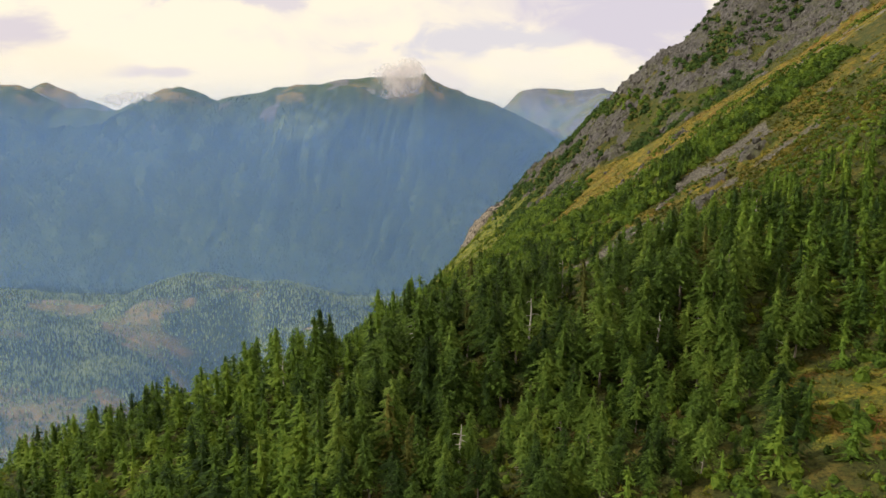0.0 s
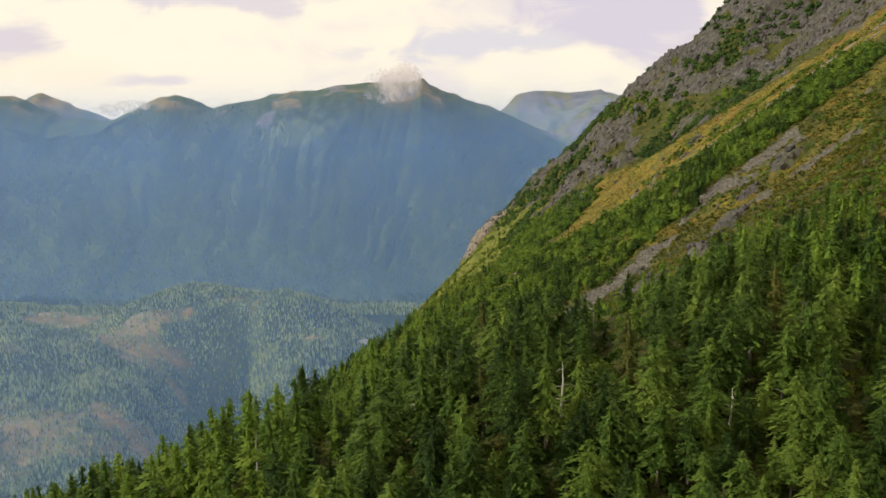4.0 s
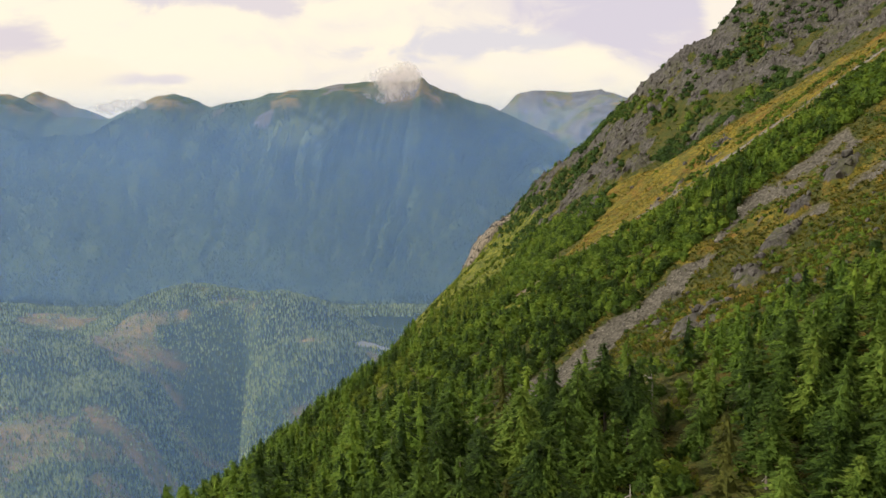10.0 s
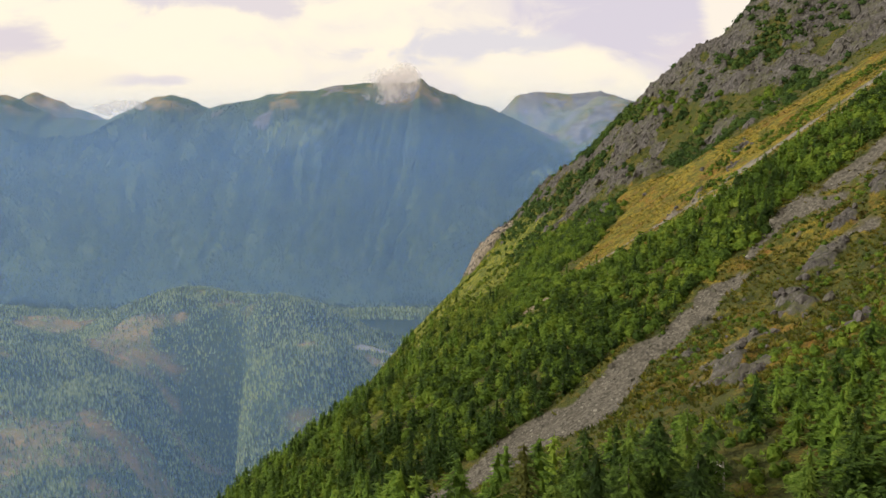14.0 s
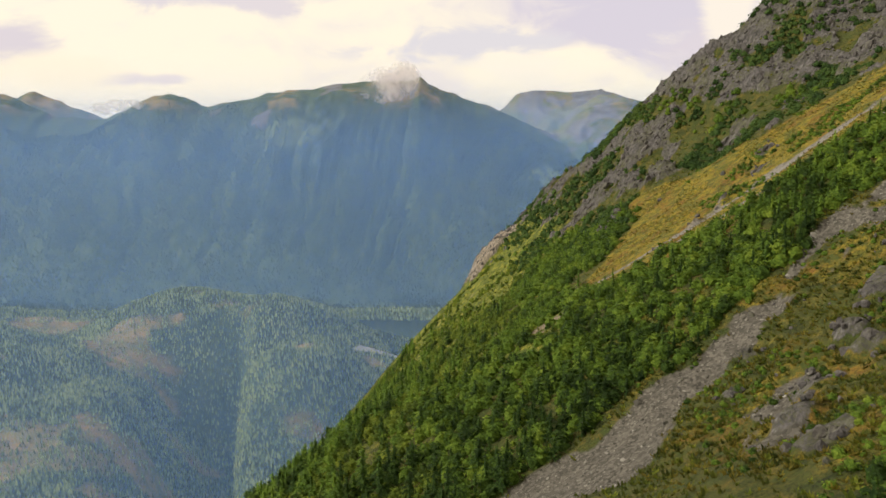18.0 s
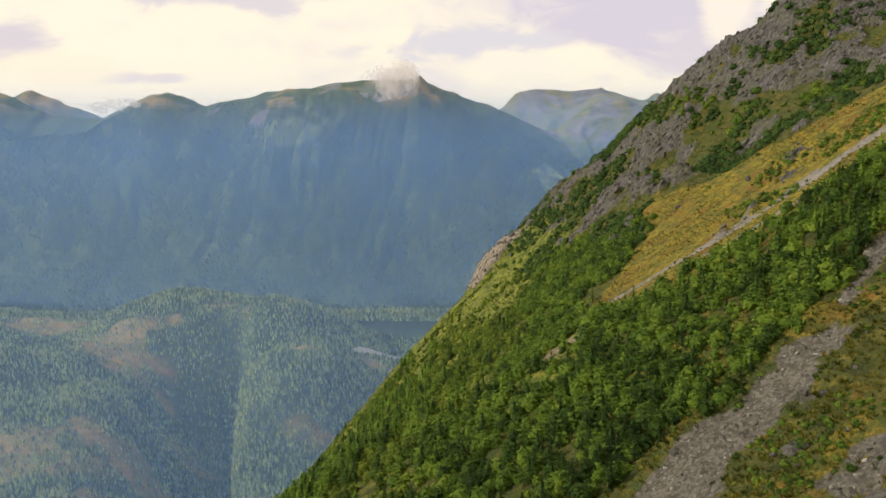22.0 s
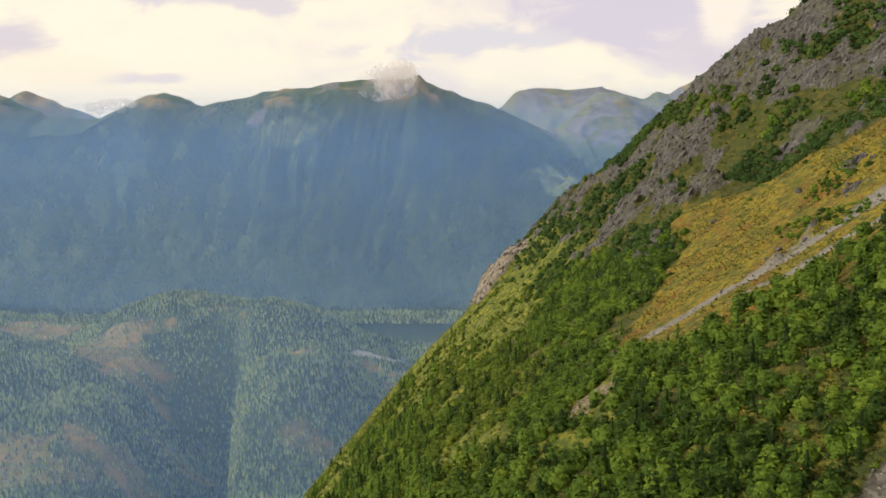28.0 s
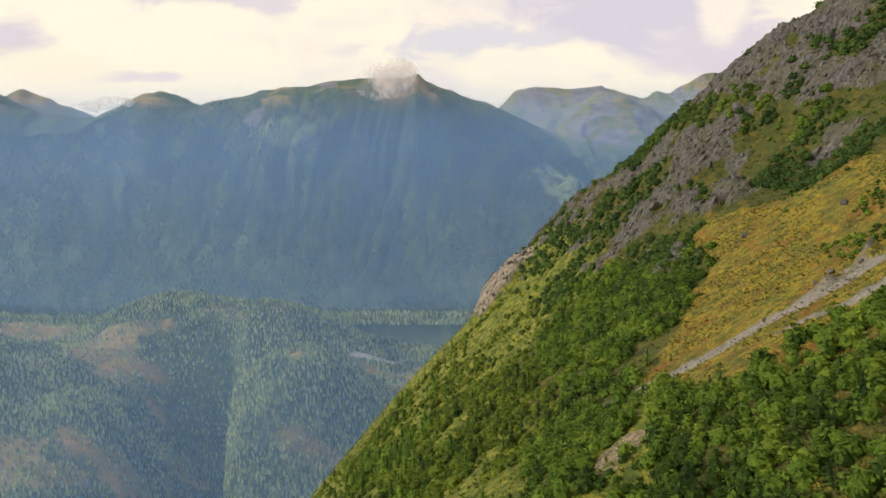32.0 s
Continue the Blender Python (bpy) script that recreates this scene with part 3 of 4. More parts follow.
def stone_look(t):
    o = t.nodes.new("ShaderNodeObjectInfo")
    s = tex(t, 0.9, 7, 0.75, (1, 1, 0.30), 0.5)
    c = ramp(t, s, (0.32, (0.016, 0.015, 0.014)), (0.45, (0.052, 0.048, 0.046)), (0.56, (0.104, 0.096, 0.093)), (0.70, (0.235, 0.220, 0.212)))
    c = blend(t, edge(t, maths(t, "MULTIPLY", tex(t, 7, 5), 0.72), s, 0.35), c, (0.080, 0.084, 0.032))
    c = blend(t, maths(t, "MULTIPLY", o.outputs["Random"], 0.3), c, (0.149, 0.127, 0.118))
    return surface(t, c, 0.9, s, 0.5, 1.0)


def shard_look(t):
    g = t.nodes.new("ShaderNodeNewGeometry")
    c = ramp(t, g.outputs["Random Per Island"], (0.0, (0.055, 0.050, 0.041)), (0.5, (0.125, 0.115, 0.096)), (1.0, (0.25, 0.235, 0.20)))
    return surface(t, c, 0.9)


STONE = material("crag_stone", stone_look)
SHARD = material("loose_stone", shard_look)


# ---------------------------------------------------------------- shapes of plants
def skirt(rng, height, radius, tiers, points, first):
    """Tiers of drooping boughs as jagged, overlapping skirts of triangles round the trunk."""
    made = []
    lop, off = rng.uniform(0, 6.28), rng.uniform(-0.1, 0.1, 2) * radius
    for k in range(tiers):
        f = first + (1 - first) * (k + rng.uniform(0.0, 0.35)) / tiers
        r = radius * (1 - f) ** 0.54 * (0.72 + 0.28 * min(1, (f - first + 0.08) / 0.16)) * rng.uniform(0.78, 1.12) + 0.14
        deep = height * (1 - first) / tiers * rng.uniform(1.25, 1.7)
        a = np.sort((np.arange(points) + rng.uniform(-0.35, 0.35, points)) / points * 6.283) + rng.uniform(0, 6.28)
        grow = rng.uniform(0.62, 1.12, points) * (1 + 0.16 * np.cos(a - lop))
        grow[::2] *= rng.uniform(0.60, 0.85, len(grow[::2]))
        rim = np.stack([np.cos(a) * r * grow + off[0], np.sin(a) * r * grow + off[1], f * height - 0.30 * r * grow + rng.uniform(-0.14, 0.14, points) * deep], -1)
        top = np.array([off[0], off[1], min(f * height + deep, height * 1.02)])
        for j in range(points):
            bulge = top + rng.normal(0, 0.05, 3) * r
            made.append([rim[j], rim[(j + 1) % points], bulge])
    return np.array(made)


def bough_crown(rng, height, radius, first, blunt, boughs, leaves, spray=1.0):
    """The crown of a conifer as triangles of shape (n, 3, 3), its foot at the origin: drooping boughs, each a ragged frond of small hanging sprays round a thin core.
    first: the share of bare trunk; blunt: the share of the height over which the top tapers."""
    f = first + (1 - first) * np.minimum(0.985, rng.random(boughs))
    a = rng.uniform(0, 6.283, boughs)
    ph = rng.uniform(0, 6.283, 3)
    lump = 1 + 0.20 * np.sin(a + ph[0]) + 0.22 * np.sin(2 * a + 7 * f + ph[1]) + 0.12 * np.sin(17 * f + ph[2])
    shape = np.minimum(1, (1 - f) / blunt) ** 0.85 * (0.6 + 0.4 * np.minimum(1, (f - first) / 0.18))
    long = radius * shape * lump * rng.uniform(0.65, 1.15, boughs) + 0.22
    s = rng.uniform(0.12, 1.0, (boughs, leaves)) ** 0.65
    s[:, 0] = 0.97
    d = np.stack([np.cos(a), np.sin(a), 0 * a], -1)[:, None, :]
    side = np.stack([-np.sin(a), np.cos(a), 0 * a], -1)[:, None, :]
    L = long[:, None]
    root = d * (L * s)[..., None] + side * (rng.uniform(-1, 1, s.shape) * 0.30 * L * (1.08 - s))[..., None]
    root[..., 2] = (f * height)[:, None] + L * (0.22 * s - 0.50 * s * s) + rng.normal(0, 0.05, s.shape)
    size = spray * rng.uniform(0.40, 0.95, s.shape) * (0.45 + 0.30 * np.minimum(L, 2.2))
    go = d + side * rng.uniform(-0.9, 0.9, s.shape)[..., None]
    tip = root + go * (0.75 * size)[..., None]
    tip[..., 2] -= rng.uniform(-0.10, 0.55, s.shape) * size
    wide = side * (0.30 * size)[..., None] - d * (rng.uniform(-0.15, 0.15, s.shape) * size)[..., None]
    back = root - d * (0.25 * size)[..., None]
    q = np.stack([back - wide, back + wide, tip], -2).reshape(-1, 3, 3)
    # the leader
    top = [[(0.10 * math.cos(b), 0.10 * math.sin(b), height * 0.95), (0.10 * math.cos(b + 2), 0.10 * math.sin(b + 2), height * 0.95), (0, 0, height * 1.03)] for b in (0, 2.1, 4.2)]
    core = skirt(rng, height * 0.97, radius * 0.50 * min(1.0, 0.4 + 0.6 / (blunt + 0.4)), 6, 7, first + 0.04)
    return np.concatenate([q, core, np.array(top)])


def bush_sprays(rng, width, height, count):
    """A bush of leafy sprays as triangles."""
    a, f = rng.uniform(0, 6.28, count), rng.uniform(0, 1, count) ** 0.6
    el = rng.uniform(-0.1, 1.4, count)
    lump = 1 + 0.25 * np.sin(3 * a + rng.uniform(0, 6.28)) * np.cos(el)
    centre = np.stack([np.cos(a) * np.cos(el) * width / 2 * lump, np.sin(a) * np.cos(el) * width / 2 * lump, np.sin(el) * height * 0.8 + 0.12 * height], -1) * (0.6 + 0.4 * f)[:, None]
    nrm = centre / np.linalg.norm(centre, axis=1, keepdims=True) + rng.normal(0, 0.5, (count, 3)) + (0, 0, 0.3)
    nrm /= np.linalg.norm(nrm, axis=1, keepdims=True)
    u = np.cross(nrm, rng.normal(0, 1, (count, 3)))
    u /= np.linalg.norm(u, axis=1, keepdims=True)
    v = np.cross(nrm, u)
    size = (width * rng.uniform(0.075, 0.165, count))[:, None]
    leaves = np.stack([centre - u * size, centre + v * size * 0.8 + nrm * size * 0.3, centre + u * size * 0.7 - v * size * 0.7], 1)
    # a lumpy inner mound, so that the bush is dense
    n, core = 6, []
    ring = []
    for k, (z, r) in enumerate(((0.0, 0.33), (0.38, 0.34), (0.66, 0.19))):
        b = (np.arange(n) + 0.5 * (k % 2)) / n * 6.283
        g = r * width * rng.uniform(0.75, 1.12, n)
        ring.append(np.stack([np.cos(b) * g, np.sin(b) * g, np.full(n, z * height) + rng.uniform(-0.07, 0.07, n) * height], -1))
    top = np.array((0, 0, 0.74 * height))
    for j in range(n):
        i = (j + 1) % n
        core += [[ring[0][j], ring[0][i], ring[1][j]], [ring[1][j], ring[0][i], ring[1][i]], [ring[1][j], ring[1][i], ring[2][j]], [ring[2][j], ring[1][i], ring[2][i]], [ring[2][j], ring[2][i], top]]
    return np.concatenate([leaves, np.array(core)])


def tuft_blades(rng, width, height, count):
    """A tuft of grass or herbs: pointed blades that fan out from the ground."""
    a = rng.uniform(0, 6.28, count)
    root = np.stack([np.cos(a), np.sin(a), np.zeros(count)], -1) * (width * 0.5 * rng.uniform(0, 0.7, count))[:, None]
    tip = root + np.stack([np.cos(a) * width * 0.3, np.sin(a) * width * 0.3, height * rng.uniform(0.5, 1.1, count)], -1)
    side = np.stack([-np.sin(a), np.cos(a), np.zeros(count)], -1) * (width * rng.uniform(0.10, 0.2, count))[:, None]
    return np.stack([root - side, root + side, tip + rng.normal(0, 0.08 * width, (count, 3))], 1)


def foliage_mesh(name, tris, mat):
    """A mesh of loose sprays. tris: triangles, or triangles and the tone of each."""
    tones = None
    if isinstance(tris, tuple):
        tris, tones = tris
    q = np.asarray(tris).reshape(-1, 3)
    me = mesh_of(name, q, np.arange(len(q)).reshape(-1, 3), [mat], smooth_shade=False)
    if tones is not None:
        me.attributes.new("tone", "FLOAT", "FACE").data.foreach_set("value", np.asarray(tones, np.float32))
    return me


def spread(shapes, places, sizes, turns, rng, leans=None):
    """Triangles of many plants, and the tone of each: each place takes one of the shapes, scaled and turned."""
    made, tones = [], []
    tone = rng.uniform(0, 1, len(places))
    pick = rng.integers(0, len(shapes), len(places))
    for k, shape in enumerate(shapes):
        w = np.where(pick == k)[0]
        if not len(w):
            continue
        c, s = np.cos(turns[w]), np.sin(turns[w])
        p = shape[None] * np.asarray(sizes)[w].reshape(-1, 1, 1, 1)
        x = p[..., 0] * c[:, None, None] - p[..., 1] * s[:, None, None]
        y = p[..., 0] * s[:, None, None] + p[..., 1] * c[:, None, None]
        p = np.stack([x, y, p[..., 2]], -1) + places[w][:, None, None, :]
        made.append(p.reshape(-1, 3, 3))
        tones.append(np.repeat(tone[w], len(shape)))
    return np.concatenate(made), np.concatenate(tones)


def tube(rng, points, radii, sides=7):
    """A tapered, slightly crooked limb as one closed mesh of quads."""
    v, f = [], []
    pts = [Vector(p) for p in points]
    for k, (p, r) in enumerate(zip(pts, radii)):
        d = (pts[min(k + 1, len(pts) - 1)] - pts[max(k - 1, 0)]).normalized()
        u = d.orthogonal().normalized()
        w = d.cross(u)
        for j in range(sides):
            a = 6.2832 * j / sides
            v.append(p + (u * math.cos(a) + w * math.sin(a)) * r * (1 + 0.12 * math.sin(3 * a + k)))
    for k in range(len(pts) - 1):
        for j in range(sides):
            f.append((k * sides + j, k * sides + (j + 1) % sides, (k + 1) * sides + (j + 1) % sides, (k + 1) * sides + j))
    return v, f


def part(name, me, parent, label=""):
    ob = new(name, me)
    ob.parent = parent
    return tagged(ob, label)


def scatter(rng, x0, x1, y0, y1, gap, keep):
    """Jittered places in a stretch of the plan, kept with the chance that keep gives."""
    xs, ys = np.meshgrid(np.arange(x0, x1, gap), np.arange(y0, y1, gap))
    x = (xs + rng.uniform(-0.65, 0.65, xs.shape) * gap).ravel()
    y = (ys + rng.uniform(-0.65, 0.65, xs.shape) * gap).ravel()
    k = rng.random(len(x)) < keep(x, y)
    return x[k], y[k]


# ---------------------------------------------------------------- the conifers on the spur
def build_conifers():
    rng = np.random.default_rng(11)
    kinds = []
    for k in range(8):
        r, first, blunt = ((0.19, 0.30, 0.55), (0.23, 0.20, 0.62), (0.18, 0.08, 0.80), (0.24, 0.14, 0.70), (0.27, 0.32, 0.50), (0.22, 0.05, 0.85), (0.26, 0.03, 0.90), (0.19, 0.16, 0.65))[k]
        H = 13.0
        q = bough_crown(rng, H, r * H * 1.15, first, blunt, 150 if k != 7 else 95, 11, 0.80)
        tree = new("conifer_tree")
        tree.location = (0, 0, -500)
        lean = rng.uniform(-0.25, 0.25, 2)
        pts = [(0, 0, -1.2), (0.05, 0, 0.2 * H), (lean[0] * 0.5, lean[1] * 0.5, 0.55 * H), (lean[0] * 0.2, lean[1] * 0.2, 0.97 * H)]
        v, f = tube(rng, pts, [0.26, 0.20, 0.13, 0.03])
        part("trunk", mesh_of("trunk", v, f, [BARK]), tree, "grey-brown bark")
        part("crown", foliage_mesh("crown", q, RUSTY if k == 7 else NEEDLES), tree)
        # a few bare lower limbs
        for j in range((0, 2, 0, 3, 3, 0, 0, 2)[k]):
            a, z = rng.uniform(0, 6.28), rng.uniform(0.06, first + 0.06) * H
            L = rng.uniform(1.0, 2.2)
            lv, lf = tube(rng, [(0, 0, z), (math.cos(a) * L * 0.6, math.sin(a) * L * 0.6, z - 0.05), (math.cos(a) * L, math.sin(a) * L, z - 0.25)], [0.06, 0.04, 0.012], 4)
            part("dead_limb", mesh_of("dead_limb", lv, lf, [DEADWOOD]), tree, "bleached dead limb")
        tagged(tree, ("tall dark green conifer with drooping sprays on the slope", "yellowing conifer with thin drooping sprays on the slope")[k == 7], "conifer", "conifers on the spur")
        kinds.append(tree)

    def keep(x, y):
        edge_y = np.interp(x, SPUR_X, SPUR_Y)
        n = fbm(x, y, 15, 3, 91)
        glade = smooth(1.3, 0.7, ((x - 44) / 5.5) ** 2 + ((y - 77) / 7.5) ** 2)
        glade = np.maximum(glade, smooth(1.2, 0.8, ((x - 5) / 5.0) ** 2 + ((y - 90) / 3.5) ** 2))
        shut = smooth(60, 66, y - 10 * smooth(18, 2, x))
        return shut * smooth(4, -4, y - edge_y) * (0.45 + 0.55 * smooth(0.36, 0.44, n)) * (1 - 0.92 * glade)

    x, y = scatter(rng, -100, 112, 56, 198, 3.4, keep)
    z = ground_height(x, y)
    order = np.argsort(np.hypot(x - 16, y - 100))
    x, y, z = x[order], y[order], z[order]
    # the tallest stand on the brow; they dwindle down the outer slope, towards the scree and in the hollow
    tall = 0.66 + 0.06 * smooth(-60, -40, x) + 0.22 * smooth(60, 20, x) * smooth(185, 140, y) * smooth(-50, -25, x) - 0.22 * smooth(98, 78, y)
    notch = smooth(5, 2, np.abs(x + 0.135 * y)) * smooth(98, 106, y)
    size = tall * np.clip((0.70 + 0.5 * fbm(x, y, 13, 2, 92)) * rng.uniform(0.60, 1.18, len(x)), 0.4, 1.06 + 0.12 * smooth(-48, -40, x) * smooth(-14, -22, x)) * np.where(rng.random(len(x)) < 0.22, 0.58, 1.0) * (1 - 0.5 * notch)
    size = size * (1 - 0.42 * smooth(-24, -2, y - np.interp(x, SPUR_X, SPUR_Y)))
    size = np.minimum(size, 0.52 + 0.6 * smooth(84, 106, y + 12 * smooth(5, -15, x)))
    turns = rng.uniform(0, 6.28, len(x))
    near = min(300, len(x))
    for k in range(near):
        kind = 7 if rng.random() < 0.035 else int(rng.integers(0, 7))
        m = pose(x[k], y[k], z[k] - 0.2, rng.uniform(-3, 3), rng.uniform(-3, 3), math.degrees(turns[k]))
        t = copy_thing(kinds[kind], m)
        t.scale = (size[k] * rng.uniform(0.85, 1.2),) * 2 + (size[k],)
    for tree in kinds:
        for o in (*tree.children_recursive, tree):
            bpy.data.objects.remove(o)
    rest = np.arange(near, len(x))
    shapes = [bough_crown(rng, 13.0, 3.2, 0.06, 0.75, 52, 6, 1.5) for _ in range(6)]
    q = spread(shapes, np.stack([x, y, z - 0.2], -1)[rest], size[rest], turns[rest], rng)
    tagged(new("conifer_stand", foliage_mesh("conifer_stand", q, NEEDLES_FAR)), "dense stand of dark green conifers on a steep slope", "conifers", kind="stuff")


build_conifers()


def build_snags():
    """Dead, bleached trees standing among the conifers."""
    rng = np.random.default_rng(17)
    for x, y, h in [(13, 104, 9), (-4, 112, 8), (30, 96, 7), (-28, 118, 8), (48, 118, 6), (22, 128, 7), (2, 84, 6), (58, 132, 6)]:
        z = float(ground_height(x, y))
        snag = new("dead_snag")
        snag.matrix_basis = pose(x, y, z, rng.uniform(-5, 5), rng.uniform(-5, 5), rng.uniform(0, 360))
        v, f = tube(rng, [(0, 0, -0.8), (0.1, 0.05, 0.4 * h), (0.02, 0.15, 0.75 * h), (0.2, 0.1, h)], [0.20, 0.16, 0.10, 0.02])
        part("trunk", mesh_of("trunk", v, f, [DEADWOOD]), snag)
        for _ in range(5):
            a, zb, L = rng.uniform(0, 6.28), rng.uniform(0.35, 0.9) * h, rng.uniform(0.7, 1.8)
            v, f = tube(rng, [(0.05, 0.08, zb), (math.cos(a) * L * 0.6, math.sin(a) * L * 0.6, zb + 0.1), (math.cos(a) * L, math.sin(a) * L, zb - 0.1)], [0.06, 0.04, 0.012], 5)
            part("limb", mesh_of("limb", v, f, [DEADWOOD]), snag)
        tagged(snag, "bleached dead tree standing among green conifers", "dead tree", "dead snags")


build_snags()


# ---------------------------------------------------------------- the thicket: alders and stunted conifers
def build_thicket():
    rng = np.random.default_rng(23)

    def alder_keep(x, y):
        return zones(x, y)["thicket"] * (0.55 + 0.45 * smooth(0.38, 0.5, fbm(x, y, 12, 3, 95)))

    x, y = scatter(rng, -124, 150, 200, 605, 2.05, alder_keep)
    z = ground_height(x, y)
    small = smooth(380, 500, y)
    size = rng.uniform(0.60, 1.6, len(x)) * (1 - 0.3 * small)
    turns = rng.uniform(0, 6.28, len(x))
    places = np.stack([x, y, z - 0.25], -1)
    shapes = [bush_sprays(rng, 3.6, 2.5, 34) for _ in range(8)]
    order = np.argsort(np.hypot(x - 34, y - 236))
    near, rest = order[:260], order[260:]
    meshes = [foliage_mesh("alder_bush", q, ALDER_NEAR) for q in shapes]
    for k in near:
        ob = new("alder_bush", meshes[int(rng.integers(0, 8))])
        ob.matrix_basis = pose(*places[k], 0, 0, math.degrees(turns[k])) @ Matrix.Scale(size[k], 4)
        tagged(ob, "dense green alder bush on the steep slope" if size[k] < 1.1 else "large spreading green alder bush on the slope", "bush", "alder bushes by the scree")
    # the open outer slope gets a yellow-green copy with its sunlight painted in, the dark one elsewhere
    on_lit_slope = (contour_offset(x, y) + 50 * (fbm(x, y, 18, 3, 133) - 0.5) < -34 + 18 * smooth(280, 310, y))[rest]
    q = spread(shapes, places[rest[on_lit_slope]], size[rest[on_lit_slope]] * 0.85, turns[rest[on_lit_slope]], rng)
    tagged(new("young_alder_thicket", foliage_mesh("young_alder_thicket", q, ALDER_LIT)), "bright yellow-green alders on the open slope, sunlight painted into the leaves", "thicket", kind="stuff")
    rest = rest[~on_lit_slope]
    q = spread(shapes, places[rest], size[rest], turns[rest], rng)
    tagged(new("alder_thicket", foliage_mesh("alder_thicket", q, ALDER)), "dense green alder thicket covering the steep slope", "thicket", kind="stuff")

    def stunted_keep(x, y):
        w = zones(x, y)["thicket"]
        n = fbm(x, y, 30, 3, 97)
        brow = smooth(-45, -80, contour_offset(x, y)) * smooth(0.36, 0.50, fbm(x, y, 22, 3, 98))
        return w * (0.14 + 0.70 * smooth(0.36, 0.50, n) * smooth(320, 292, y)) * smooth(470, 330, y) + 0.45 * w * brow

    x, y = scatter(rng, -122, 125, 196, 600, 2.8, stunted_keep)
    z = ground_height(x, y)
    low = smooth(0, -50, contour_offset(x, y))
    size = rng.uniform(0.28, 0.66, len(x)) * (1 + 0.5 * low) * (1 - 0.15 * smooth(330, 480, y))
    turns = rng.uniform(0, 6.28, len(x))
    places = np.stack([x, y, z - 0.2], -1)
    shapes = [bough_crown(rng, 9.0, 3.0, 0.02, 0.85, 36, 5, 1.5) for _ in range(8)]
    order = np.argsort(np.hypot(x - 34, y - 240))
    near, rest = order[:260], order[260:]
    crowns = [foliage_mesh("crown", q, NEEDLES_FAR) for q in shapes]
    v, f = tube(rng, [(0, 0, -1.5), (0.03, 0, 4.0), (0, 0, 7.8)], [0.22, 0.15, 0.03], 6)
    stem = mesh_of("trunk", v, f, [BARK])
    for k in near:
        ob = new("stunted_conifer")
        ob.matrix_basis = pose(*places[k], 0, 0, math.degrees(turns[k])) @ Matrix.Scale(size[k], 4)
        part("trunk", stem, ob)
        part("crown", crowns[int(rng.integers(0, 8))], ob)
        tagged(ob, "stunted broad green conifer among alders on the slope", "conifer", "stunted conifers by the scree")
    q = spread(shapes, places[rest], size[rest], turns[rest], rng)
    tagged(new("stunted_conifers", foliage_mesh("stunted_conifers", q, NEEDLES_FAR)), "stunted dark conifers crowded among alders on the slope", "conifers", kind="stuff")


build_thicket()


# ---------------------------------------------------------------- forests of the valley and of the far range
def cone_shapes(rng, tiers):
    """Small ragged conifers for far forests, as pointed tents."""
    shapes = []
    for _ in range(6):
        q = []
        for k in range(tiers):
            z0, z1 = 0.04 + 0.5 * k / tiers, min(1.0, 0.04 + 0.5 * k / tiers + 0.62)
            r = 0.20 * (1 - 0.55 * k / tiers)
            for j in range(4):
                a = 1.571 * j + rng.uniform(-0.4, 0.4)
                b = a + 1.7
                q.append([(math.cos(a) * r, math.sin(a) * r, z0 + rng.uniform(-0.05, 0.05)), (math.cos(b) * r, math.sin(b) * r, z0 + rng.uniform(-0.05, 0.05)), (0, 0, z1)])
        shapes.append(np.array(q))
    return shapes


def build_far_forests():
    rng = np.random.default_rng(37)

    def keep(x, y):
        w = valley_zones(x, y)
        seen = smooth(-0.72, -0.66, x / np.maximum(y, 1)) * smooth(0.12, 0.05, x / np.maximum(y, 1))
        open_land = smooth(0.35, 0.65, w["gold"] + 0.5 * (fbm(x, y, 40, 3, 101) - 0.5))
        return (1 - 0.8 * open_land) * (1 - w["scree"]) * seen

    x, y = scatter(rng, -1750, 250, 1150, 2560, 6.3, keep)
    z = far_form(x, y)
    size = rng.uniform(8, 18, len(x)) * (1 - 0.45 * smooth(0.3, 0.7, valley_zones(x, y)["gold"]))
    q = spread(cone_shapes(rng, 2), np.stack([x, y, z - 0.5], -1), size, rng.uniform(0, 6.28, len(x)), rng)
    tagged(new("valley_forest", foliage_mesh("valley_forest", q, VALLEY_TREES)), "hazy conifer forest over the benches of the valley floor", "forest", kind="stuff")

    def slope_keep(x, y):
        z = far_form(x, y)
        w = valley_zones(x, y)
        seen = smooth(-0.68, -0.62, x / y) * smooth(0.24, 0.18, x / y)
        rows = smooth(0.30, 0.65, fbm(x * 3600 / y, y * 0.5, 70, 4, 103))
        return seen * smooth(900, 720, z) * (0.25 + 0.75 * rows) * (1 - w["rock"]) * (1 - 0.7 * w["lush_lit"])

    x, y = scatter(rng, -2700, 1000, 2560, 4050, 9.6, slope_keep)
    z = far_form(x, y)
    q = spread(cone_shapes(rng, 1), np.stack([x, y, z - 1], -1), rng.uniform(11, 22, len(x)), rng.uniform(0, 6.28, len(x)), rng)
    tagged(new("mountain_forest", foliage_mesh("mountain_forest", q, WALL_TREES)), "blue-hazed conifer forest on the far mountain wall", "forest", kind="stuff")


build_far_forests()


